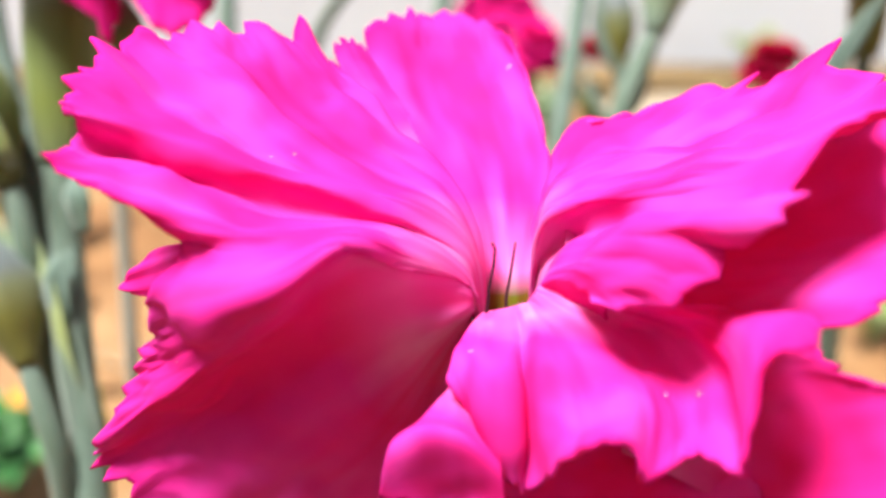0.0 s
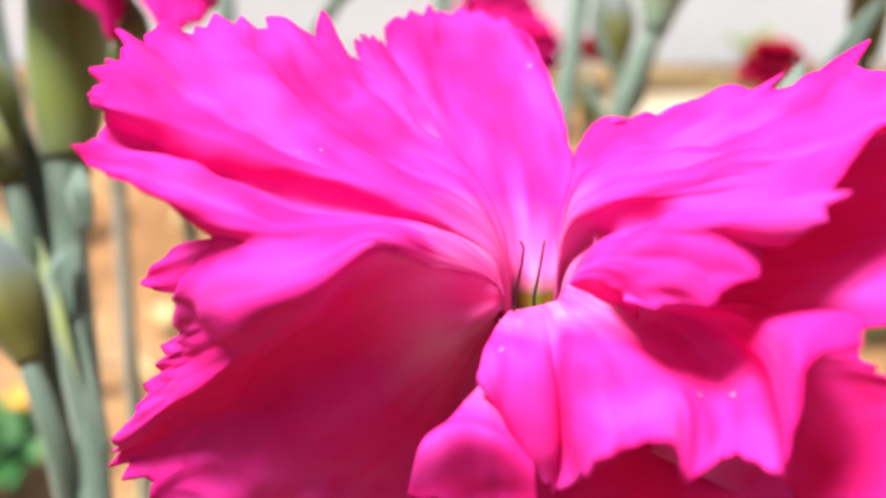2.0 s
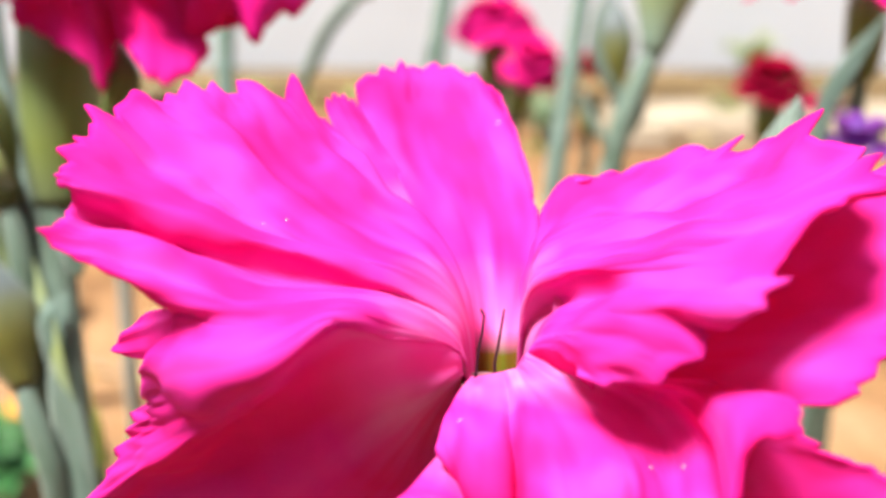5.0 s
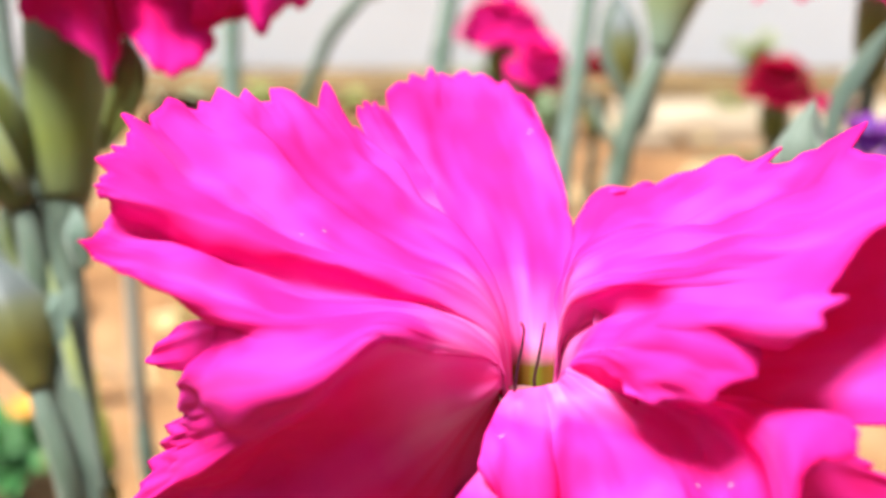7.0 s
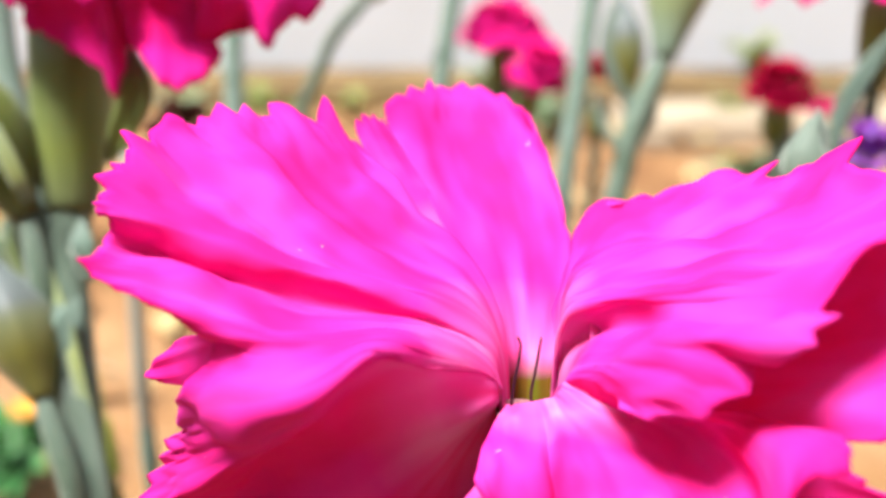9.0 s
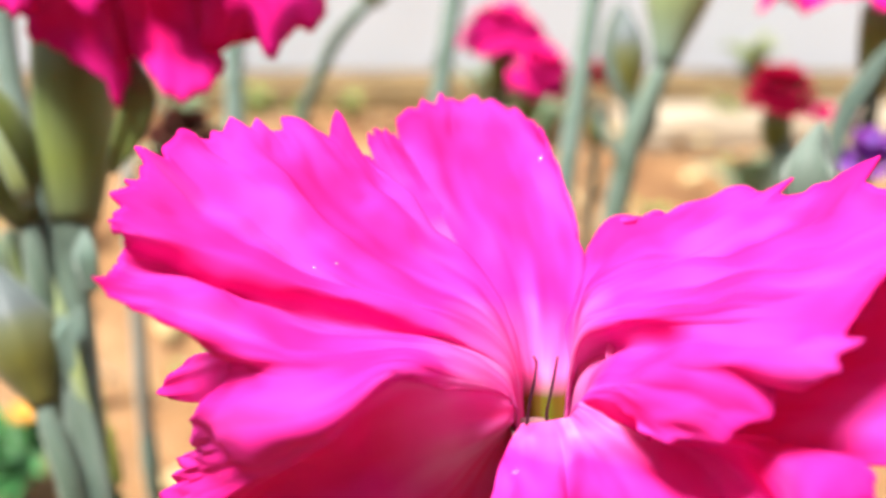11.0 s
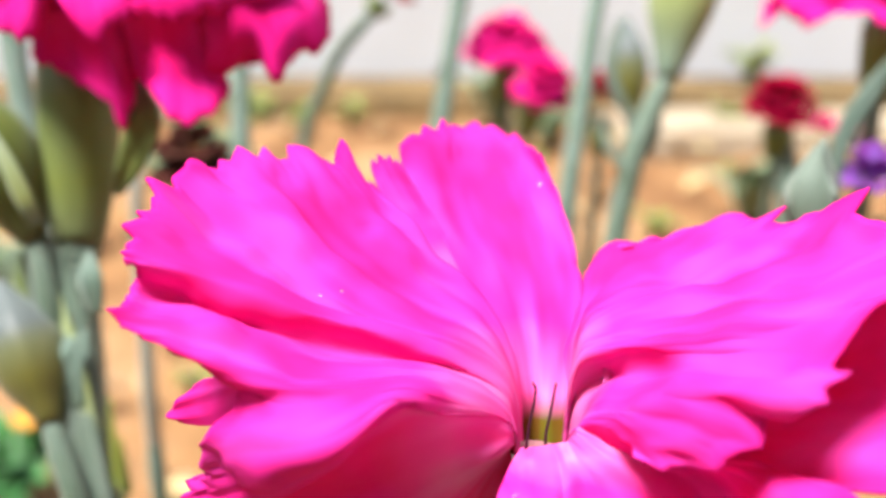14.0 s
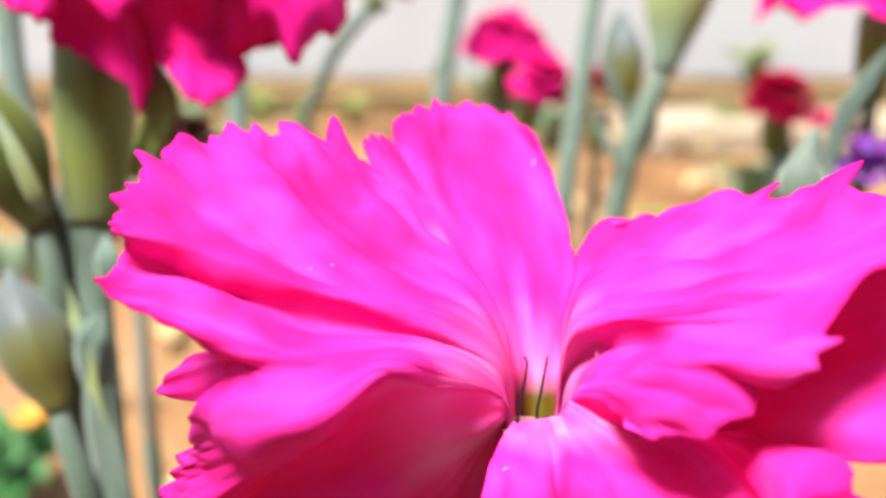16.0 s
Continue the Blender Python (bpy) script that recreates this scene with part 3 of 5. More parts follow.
WING_BACK = [
    [(3.1, 6.8, -3.2), (3.3, 11.2, 1.0), (4.1, 12.8, 2.4), (4.7, 13.8, 3.5), (5.2, 15.0, 5.1), (5.7, 16.0, 6.3), (6.5, 17.0, 7.5)],
    [(3.1, 6.8, -3.2), (4.5, 11.5, 4.5), (5.2, 14.4, 6.3), (6.7, 17.2, 7.9), (9.5, 18.0, 8.6), (11.4, 18.2, 8.9), (13.8, 18.2, 9.6)],
    [(3.1, 6.8, -3.2), (4.3, 9.9, 4.4), (6.0, 12.3, 6.4), (8.9, 14.0, 7.9), (12.3, 15.2, 8.9), (15.6, 16.3, 10.4), (18.6, 17.4, 12.4)],
    [(3.1, 6.8, -3.2), (4.0, 8.3, 4.5), (6.0, 9.3, 6.9), (9.5, 9.8, 8.3), (13.8, 11.8, 9.2), (17.9, 12.8, 10.7), (21.0, 12.9, 13.1)],
    [(3.1, 6.8, -3.2), (3.8, 7.2, 4.5), (6.0, 7.8, 7.0), (10.2, 8.5, 8.2), (15.0, 9.3, 9.1), (19.7, 9.8, 11.0), (22.8, 10.0, 15.3)],
    [(3.1, 6.8, -3.2), (3.6, 6.2, 4.6), (5.8, 6.2, 7.2), (10.1, 6.3, 8.7), (15.1, 6.6, 9.5), (20.0, 5.8, 11.6), (24.6, 5.9, 16.0)],
]
WING_FRONT = [
    [(2.7, 4.3, -2.8), (3.5, 5.3, 4.4), (5.6, 2.9, 7.7), (9.5, 1.3, 9.6), (14.2, 0.5, 10.8), (19.0, -0.2, 12.4), (25.0, 0.5, 15.8)],
    [(2.7, 4.3, -2.8), (3.3, 4.5, 4.3), (5.4, 1.6, 7.6), (8.9, -1.7, 9.8), (12.9, -4.0, 11.4), (17.2, -5.4, 12.9), (23.6, -5.1, 15.5)],
    [(2.7, 4.3, -2.8), (3.1, 3.8, 4.1), (5.2, 1.0, 7.3), (8.4, -2.4, 9.3), (12.0, -5.1, 10.9), (15.3, -7.2, 12.4), (19.2, -8.4, 13.9)],
    [(2.9, 4.4, -2.9), (3.2, 4.5, 2.7), (5.1, 2.4, 5.8), (8.1, -2.3, 8.6), (11.6, -5.6, 10.3), (14.2, -8.8, 11.9), (16.1, -10.3, 12.7)],
    [(3.0, 4.5, -3.3), (3.4, 4.9, 0.8), (5.2, 3.6, 3.5), (7.0, -1.1, 6.5), (9.9, -5.8, 9.6), (12.8, -9.4, 11.5), (15.9, -11.1, 12.5)],
]
LOBE = [
    [(3.1, 3.7, -3.0), (3.4, 2.4, 0.5), (4.9, 0.3, 4.4), (7.1, -4.2, 7.8), (10.1, -7.6, 10.0), (13.0, -10.5, 11.6), (15.7, -11.8, 12.4)],
    [(3.0, 3.3, -2.8), (3.4, 1.4, 1.0), (4.7, -1.6, 5.0), (7.1, -5.6, 7.9), (9.8, -9.0, 9.7), (11.9, -11.6, 10.7), (13.9, -12.9, 10.8)],
    [(2.9, 2.9, -2.5), (3.3, 0.8, 1.4), (4.6, -2.7, 5.3), (6.5, -6.0, 7.5), (8.5, -7.8, 8.4), (10.6, -9.4, 8.9), (12.8, -10.4, 8.9)],
    [(2.8, 2.8, -2.5), (3.2, 0.4, 1.5), (4.4, -3.3, 5.2), (6.1, -6.5, 6.9), (8.2, -8.2, 7.4), (10.2, -9.6, 7.6), (12.4, -11.0, 7.6)],
]
LOBE_LOW = [
    [(2.7, 2.5, -2.4), (3.1, 0.2, 1.5), (4.1, -3.4, 4.9), (5.6, -6.7, 5.9), (7.2, -8.5, 6.1), (8.7, -9.7, 5.9), (9.8, -10.8, 5.4)],
    [(2.7, 2.3, -2.3), (2.9, 0.0, 1.4), (3.8, -3.3, 4.2), (4.9, -6.1, 4.8), (5.7, -7.6, 4.8), (6.3, -8.5, 4.5), (6.7, -9.4, 4.2)],
    [(2.6, 2.2, -2.3), (2.8, -0.1, 1.3), (3.4, -2.6, 3.1), (4.1, -4.7, 3.7), (4.6, -5.8, 3.8), (5.0, -6.7, 3.7), (5.3, -7.4, 3.6)],
    [(2.6, 2.1, -2.2), (2.9, 0.7, 0.6), (3.6, -1.1, 1.3), (4.4, -2.6, 1.7), (5.5, -3.2, 1.6), (6.5, -3.8, 1.4), (7.7, -4.0, 0.9)],
]
FRONT = [
    [(-1.0, 0.7, -0.8), (-2.1, -1.9, -0.6), (-3.0, -4.6, -0.7), (-3.4, -6.4, -1.2), (-3.6, -7.2, -1.8), (-3.3, -7.0, -2.6)],
    [(-0.5, 0.3, -0.5), (-1.3, -3.4, -0.3), (-2.0, -6.7, -0.6), (-2.2, -8.3, -1.8), (-1.8, -8.4, -3.4), (-1.4, -7.9, -4.9)],
    [(-0.0, -0.1, -0.2), (-0.4, -4.0, 0.0), (-0.7, -7.7, -0.5), (-0.8, -9.7, -1.7), (-0.6, -10.2, -3.9), (-0.2, -10.1, -6.4)],
    [(0.6, -0.4, 0.1), (0.6, -4.2, 0.2), (0.4, -7.7, -0.5), (0.4, -9.9, -2.0), (0.5, -10.9, -4.2), (0.7, -11.3, -6.7)],
    [(1.2, -0.5, 0.3), (1.4, -4.0, 0.0), (1.3, -6.7, -1.0), (1.4, -8.5, -2.9), (1.4, -9.9, -4.9), (1.3, -11.3, -7.3)],
]
RUFFLE_LEFT = [
    [(1.6, -0.8, 0.6), (2.0, -5.1, 0.8), (2.2, -8.3, 0.3), (2.3, -9.9, -1.6), (2.3, -11.5, -3.4), (2.2, -13.3, -4.8)],
    [(2.0, -1.0, 0.8), (2.7, -5.4, 1.2), (3.4, -8.8, 0.6), (3.7, -10.5, -0.9), (3.7, -12.6, -1.7), (3.1, -16.2, -1.5)],
    [(2.2, -1.1, 1.1), (3.3, -5.0, 1.4), (4.8, -8.2, 0.6), (5.5, -10.1, -0.7), (5.3, -13.3, -0.8), (4.1, -18.6, 0.5)],
    [(2.3, -1.2, 1.4), (3.8, -4.6, 1.5), (6.0, -7.3, 0.5), (7.0, -10.2, -0.6), (6.9, -13.8, -0.6), (5.6, -18.9, 0.6)],
]
RUFFLE_MID = [
    [(2.5, -1.2, 1.6), (4.2, -4.2, 1.6), (7.1, -6.4, 0.2), (8.3, -10.0, -0.8), (8.0, -14.1, -1.2), (6.7, -19.1, -0.9)],
    [(2.6, -1.1, 1.8), (4.6, -3.8, 1.7), (8.3, -5.1, 0.2), (9.8, -8.7, -1.1), (9.9, -12.2, -2.0), (9.0, -16.0, -2.2)],
    [(2.6, -1.1, 1.9), (5.0, -3.6, 1.8), (9.5, -4.4, 0.3), (11.4, -8.2, -1.0), (11.3, -11.8, -1.9), (10.6, -14.8, -2.0)],
    [(2.7, -1.0, 2.0), (5.4, -3.5, 2.0), (10.5, -4.6, 0.8), (12.4, -9.0, 0.2), (12.3, -13.2, -0.7), (11.6, -17.3, -1.3)],
]
RUFFLE_RIGHT = [
    [(2.8, -1.0, 2.1), (5.7, -3.8, 2.3), (11.3, -5.8, 1.8), (12.8, -11.5, 2.0), (12.7, -15.4, 1.0), (12.2, -18.7, -0.4)],
    [(2.9, -1.0, 2.1), (6.1, -4.0, 2.4), (12.0, -7.0, 2.7), (13.0, -12.7, 3.8), (13.0, -15.3, 3.4), (12.6, -17.5, 2.0)],
    [(2.9, -1.0, 2.2), (6.4, -4.2, 2.5), (12.6, -8.3, 3.5), (13.8, -13.2, 5.3), (14.0, -15.4, 5.2), (13.3, -16.6, 4.8)],
    [(2.9, -0.9, 2.2), (6.7, -4.3, 2.7), (13.2, -8.6, 4.0), (14.6, -13.0, 5.7), (15.3, -15.2, 6.1), (15.5, -16.6, 5.4)],
    [(2.9, -0.9, 2.2), (7.1, -4.3, 2.8), (13.7, -9.0, 4.3), (15.4, -12.6, 5.7), (16.0, -14.2, 6.3), (16.3, -15.2, 6.2)],
]
SIDE_LOW = [
    [(8.6, -2.1, -2.3), (14.4, -6.8, 0.7), (16.5, -9.8, 2.1), (18.0, -11.2, 3.1)],
    [(8.5, -3.0, -3.1), (14.8, -7.5, -1.0), (17.7, -11.4, 1.2), (19.1, -13.4, 2.1)],
    [(8.3, -4.6, -4.0), (15.3, -8.1, -4.0), (18.8, -12.9, -1.0), (21.8, -15.8, 2.1)],
    [(8.1, -6.2, -5.2), (15.3, -9.2, -6.7), (19.0, -14.4, -4.2), (23.1, -17.8, 0.0)],
    [(7.9, -8.0, -6.6), (15.3, -10.3, -9.4), (18.9, -16.0, -7.3), (21.3, -20.5, -3.7)],
]
CURL = [
    [(-1.7, -3.4, -2.5), (-5.3, -7.7, -4.3), (-7.2, -10.2, -4.7), (-8.1, -10.2, -9.0)],
    [(-1.3, -4.0, -2.5), (-3.6, -8.6, -3.7), (-5.2, -11.3, -3.0), (-5.4, -10.8, -9.0)],
    [(-1.0, -4.6, -2.6), (-1.8, -8.9, -4.3), (-2.6, -11.5, -3.6), (-2.2, -11.0, -9.7)],
    [(-0.6, -5.2, -2.7), (-0.4, -9.7, -5.0), (-0.2, -11.8, -5.7), (0.3, -11.6, -11.0)],
]
SIDE = [
    [(5.0, 3.2, 5.0), (13.4, 5.2, 6.9), (21.2, 5.2, 9.9), (29.9, 5.0, 15.3)],
    [(4.9, 2.1, 3.7), (12.7, 1.2, 4.5), (19.8, -0.7, 5.6), (27.6, -2.6, 8.3)],
    [(4.8, 1.3, 3.2), (12.3, -1.2, 2.9), (18.6, -4.6, 4.6), (25.6, -7.0, 7.7)],
    [(4.7, 0.5, 2.6), (12.1, -2.6, 1.7), (17.4, -7.3, 3.9), (21.8, -12.1, 6.8)],
    [(4.7, -0.3, 2.1), (11.5, -3.9, 0.6), (16.3, -7.9, 2.4), (19.4, -13.0, 5.3)],
]
ROLL = [
    [(7.6, 17.8, 7.9), (7.5, 17.4, 8.4), (7.6, 17.0, 8.8), (7.8, 16.7, 8.7)],
    [(8.3, 18.2, 8.0), (8.3, 17.6, 8.7), (8.3, 16.9, 9.3), (8.4, 16.3, 9.1)],
    [(9.1, 18.2, 8.2), (9.1, 17.6, 8.9), (9.1, 16.9, 9.3), (9.2, 16.3, 9.3)],
    [(9.9, 18.3, 8.4), (9.8, 17.9, 8.8), (9.8, 17.7, 9.1), (9.9, 17.4, 9.0)],
]
# end of ribs
# teeth of the rims: place among the ribs, length, half width, lean
FAN_TEETH = [
    (1.35, 2.0, 0.5, 0.7), (2.25, 1.6, 0.16, -0.3), (2.62, 1.8, 0.2, -0.4), (2.85, 1.2, 0.14, 0.0), (3.1, 0.7, 0.14, 0.0), (3.66, 1.0, 0.2, 0.2), (4.08, 2.0, 0.26, 0.4),
    (4.35, 0.7, 0.14, 0.0), (4.62, 0.9, 0.12, 0.2), (4.95, 1.1, 0.24, 0.4), (5.42, 0.5, 0.14, 0.0), (5.62, 0.7, 0.12, -0.2), (6.15, 0.5, 0.3, 0.0), (8.5, 0.7, 0.3, 0.0), (9.3, 0.6, 0.15, 0.0), (9.7, 0.4, 0.15, 0.0),
]
DROOP_TEETH = [
    (13.1, 0.8, 0.2, 0.2), (13.9, 1.0, 0.24, 0.2), (14.55, 2.0, 0.3, -0.5), (15.1, 1.8, 0.26, -0.4), (15.62, 2.3, 0.32, -0.4), (16.1, 1.0, 0.2, 0.0),
    (16.75, 2.0, 0.36, -0.3), (17.4, 1.2, 0.3, 0.0), (18.1, 2.0, 0.4, 0.0), (19.0, 1.4, 0.4, 0.2), (20.0, 1.4, 0.3, 0.0),
]
WING_TEETH = [
    (2.6, 2.2, 0.18, 0.2), (3.2, 0.5, 0.2, 0.0), (4.35, 2.6, 0.34, 0.6), (5.3, 1.5, 0.3, 0.5), (5.95, 1.6, 0.3, 0.3), (6.5, 1.2, 0.25, 0.0), (7.1, 1.2, 0.3, 0.0), (7.8, 0.8, 0.3, 0.0),
    (10.4, 0.8, 0.3, 0.0), (11.1, 0.6, 0.25, 0.0), (11.8, 0.7, 0.3, 0.0), (14.2, 0.6, 0.3, 0.2), (15.1, 0.7, 0.3, 0.0), (16.0, 0.5, 0.3, 0.0),
]
for ribs, kw in (
    (ROLL, dict(seed=15, teeth=3, tooth=0.15, ruffle=0.1, crease=0.02, nv=16)),
    (BACK, dict(relief=1.2, seed=1, teeth=12, tooth=1.1, ruffle=0.5, pleat=0.3)),
    (BACK_UNDER, dict(seed=2, teeth=5, tooth=0.9, ruffle=0.3)),
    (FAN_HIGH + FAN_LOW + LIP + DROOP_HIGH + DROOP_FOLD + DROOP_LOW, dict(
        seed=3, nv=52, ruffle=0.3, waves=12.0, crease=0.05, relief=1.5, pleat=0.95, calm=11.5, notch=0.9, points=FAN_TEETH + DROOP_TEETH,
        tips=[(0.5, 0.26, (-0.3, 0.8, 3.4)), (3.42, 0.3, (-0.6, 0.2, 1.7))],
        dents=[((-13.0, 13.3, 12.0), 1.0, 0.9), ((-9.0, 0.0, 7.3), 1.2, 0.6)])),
    (TUCKED, dict(seed=6, teeth=3, tooth=0.6, ruffle=0.2)),
    (FRONT + RUFFLE_LEFT + RUFFLE_MID + RUFFLE_RIGHT, dict(relief=0.7, seed=8, teeth=22, tooth=0.5, ruffle=0.4, crease=0.05, waves=8.0, pleat=0.6, nv=48)),
    (SIDE_LOW, dict(relief=0.7, seed=9, waves=3.0, teeth=8, tooth=0.8, ruffle=0.4)),
    (UNDER, dict(relief=0.7, seed=10, teeth=8, tooth=1.2, ruffle=0.8)),
    (CURL, dict(relief=0.5, seed=11, waves=2.0, teeth=5, tooth=0.8, ruffle=0.6)),
    (WING_BACK + WING_FRONT + LOBE + LOBE_LOW, dict(seed=12, nv=48, ruffle=0.3, waves=9.0, crease=0.04, relief=1.7, pleat=0.6, notch=0.5, points=WING_TEETH)),
    (SIDE, dict(relief=0.7, seed=14, waves=3.0, teeth=8, tooth=0.9, ruffle=0.5)),
):
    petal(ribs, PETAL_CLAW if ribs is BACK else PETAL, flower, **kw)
MM = 0.001
base = vec(0.5, 1.0, -22.0) * MM
part("calyx", calyx_geo(base, vec(0, 0.5, -9.0) * MM, 0.0028, 0.0048), CALYX, flower, "olive green calyx")
part("stem", tube_geo([base + vec(0, 0, 0.002), base + vec(0.001, 0.004, -0.1), base + vec(-0.004, 0.012, -0.2), vec(0.0, 0.02, -HEART[2] - 0.02)], [0.0017, 0.0019, 0.002, 0.0023]), STEM, flower, "grey-green stem")

part("throat", tube_geo([vec(0.3, 1.2, -8) * MM, vec(0.3, 1.2, -3) * MM, vec(0.4, 1.4, -1.6) * MM], [0.0012, 0.0018, 0.0022], 24, 14, False), THROAT, flower, "olive green hollow throat")
for pts in (
    ((-0.75, 0.2, -0.7), (-0.6, 0.3, 1.4), (-0.3, 0.6, 3.0), (-0.2, 0.9, 4.1), (-0.45, 1.0, 4.6)),
    ((0.75, -0.1, -0.5), (0.6, -0.1, 0.7), (0.8, 0.1, 2.0), (1.0, 0.3, 3.4), (1.2, 0.6, 4.8)),
):
    part("style", tube_geo([vec(*q) * MM for q in pts], [0.00013, 0.00012, 0.00011, 0.0001, 0.00008], 8, 18), FILAMENT, flower, "thin dark style")


def droplet(near, r, stretch=(1, 1, 1)):
    """A water drop that sits on the nearest petal."""
    best = None
    p = Vector(near) * MM
    for ob in flower.children:
        if ob.name.startswith("petal"):
            for v in ob.data.vertices:
                d = (v.co - p).length_squared
                if best is None or d < best[0]:
                    best = (d, v.co.copy(), v.normal.copy())
    r *= 0.62
    n = best[2] if best[2].z > 0 else -best[2]
    bm = bmesh.new()
    bmesh.ops.create_uvsphere(bm, u_segments=14, v_segments=8, radius=r)
    q = n.to_track_quat("Z", "Y").to_matrix()
    for v in bm.verts:
        v.co = q @ Vector((v.co.x * stretch[0], v.co.y * stretch[1], v.co.z * 0.7 * stretch[2])) + best[1] + n * r * 0.3
    me = bpy.data.meshes.new("water_drop")
    bm.to_mesh(me)
    bm.free()
    me.polygons.foreach_set("use_smooth", [True] * len(me.polygons))
    me.materials.append(DROP)
    ob = new("water_drop", me)
    ob.parent = flower
    tagged(ob, "clear water drop")


for near, r, st in (((-16.4, 10.7, 13.1), 0.00022, (1, 5, 1)), ((-13.2, 0.0, 8.8), 0.0003, (1, 1, 1)), ((-9.0, 0.5, 7.1), 0.0003, (1, 1, 1)),
                    ((-4.6, -2.9, 0.1), 0.00025, (1, 3, 1)), ((-1.8, -5.7, -0.8), 0.00025, (1, 2, 1)), ((-15.7, 3.7, 10.7), 0.0003, (1, 1, 1)),
                    ((-14.0, 4.3, 10.7), 0.00025, (1, 1, 1)), ((-22.0, -4.9, -1.9), 0.0002, (1, 1, 1)), ((10.1, 18.0, 7.8), 0.0003, (1, 1, 1)),
                    ((10.3, -9.8, -0.8), 0.0003, (1, 1, 1)), ((11.4, -9.8, -0.9), 0.00035, (1, 1, 1)), ((3.0, 25.7, 10.7), 0.0003, (1, 2, 1))):
    droplet(near, r, st)

# ---- the rest of the bed ----
def bloom(parent, at, radius, seed, mat, rows=((6, 0.1), (6, 0.5), (5, 0.95)), droop=0.3, tilt=(0, 0, 0), teeth=8, wide=0.75):
    """A double carnation head at its heart: rings of ruffled fan petals, the outer ones drooping, the inner ones upright."""
    rng = random.Random(seed)
    turn = Euler([radians(a) for a in tilt]).to_matrix()
    for ring, (count, lift) in enumerate(rows):
        for k in range(count):
            mid = 2 * math.pi * (k + 0.5 * ring + rng.uniform(-0.15, 0.15)) / count
            rise = lift + rng.uniform(-0.14, 0.14)
            size = radius * 1000 * rng.uniform(0.88, 1.08) * (1 - 0.12 * ring)
            ribs = []
            for q in range(6):
                w = (q / 5 - 0.5) * 2
                ang = mid + w * wide
                wob = 0.09 * size * math.sin(q * 2.3 + seed + k * 1.7)
                rib = []
                for f in (0.06, 0.4, 0.75, 1.0):
                    up = rise * f * size + (-droop * (1 - rise)) * size * f ** 3 + wob * f ** 2
                    out = f * size * math.sqrt(max(0.05, 1 - (rise * 0.8) ** 2))
                    p = turn @ Vector((out * math.cos(mid + (ang - mid) * (0.35 + 0.65 * f)), out * math.sin(mid + (ang - mid) * (0.35 + 0.65 * f)), up))
                    rib.append((p.x + at[0] * 1000, p.y + at[1] * 1000, p.z + at[2] * 1000))
                ribs.append(rib)
            petal(ribs, mat, parent, seed=seed * 31 + ring * 7 + k, teeth=teeth, tooth=radius * 1000 * 0.07, ruffle=radius * 1000 * 0.08, waves=6, nv=18, crease=0.03)


def carnation(heart, radius, seed, mat, label, foot, tilt=(0, 0, 0), calyx_len=0.024, calyx_r=0.0058, stem_r=0.0019, path=(), **kw):
    """heart: where the petals meet; foot: where the stem meets the ground."""
    ob = thing("carnation", label, "flower", heart, "carnations in the bed")
    bloom(ob, (0, 0, 0), radius, seed, mat, tilt=tilt, **kw)
    down = Euler([radians(a) for a in tilt]).to_matrix() @ Vector((0, 0, -calyx_len))
    b0 = vec(*down)
    part("calyx", calyx_geo(b0, b0 * (0.2 if radius > 0.02 else 0.4), calyx_r * 0.72, calyx_r), CALYX, ob, "olive green calyx")
    end = vec(foot[0], foot[1], -0.01) - vec(*heart)
    way = [vec(*q) - vec(*heart) for q in path] or [b0 * 1.5 + (end - b0) * 0.1, b0 * 0.45 + end * 0.55]
    part("stem", tube_geo([b0 * 0.97, *way, end], [stem_r * 0.85] + [stem_r] * len(way) + [stem_r * 1.15], rings=36), STEM, ob, "grey-green stem")
    return ob


def bud(base_, tip, r, foot, label, stem_r=0.0017, path=(), skin=CALYX):
    ob = thing("carnation_bud", label, "flower bud", base_, "carnation buds")
    t = vec(*tip) - vec(*base_)
    part("calyx", bud_geo((0, 0, 0), t, r), skin, ob, "closed green calyx")
    end = vec(foot[0], foot[1], -0.01) - vec(*base_)
    way = [vec(*q) - vec(*base_) for q in path] or [-t * 0.35 + end * 0.1, end * 0.5]
    part("stem", tube_geo([t * 0.03, *way, end], [stem_r * 0.75] + [stem_r] * len(way) + [stem_r * 1.2], rings=36), STEM, ob, "grey-green stem")
    return ob


def foot_under(p, dx=0.0, dy=0.02):
    return (p[0] + dx, p[1] + dy, -0.01)


left_heart = (-0.0528, 0.1375, 0.3459)
lh = vec(*left_heart)
left_bloom = thing("carnation", "magenta carnation with a dark ragged hem over its fat green calyx", "flower", left_heart, "carnations in the bed")
bloom(left_bloom, (0, 0, 0.004), 0.019, 21, PETAL_FAR, rows=((6, 0.75), (5, 0.95)), droop=0.1, wide=0.7)
# its hanging outer petals, fitted to the camera's view, in millimetres from its heart; the upper ones reach forward to
# shade the rest
HEM_LEFT = [
    [(-2.3, -0.7, 0.6), (-7.2, -3.0, 10.2), (-9.0, -8.5, 8.5), (-11.2, -9.1, 6.8)],
    [(-2.3, -0.9, 0.2), (-4.1, -7.8, 10.3), (-4.7, -13.8, 7.3), (-6.1, -14.6, 5.3)],
    [(-1.9, -0.9, 0.2), (-1.2, -11.3, 10.6), (-1.2, -17.1, 6.7), (-1.9, -18.1, 3.9)],
    [(-1.5, -1.0, -0.0), (0.7, -12.5, 10.7), (1.2, -17.8, 6.5), (1.4, -18.3, 3.7)],
    [(-1.1, -1.0, -0.2), (1.7, -11.4, 10.3), (2.1, -15.3, 6.5), (1.5, -15.2, 3.6)],
]
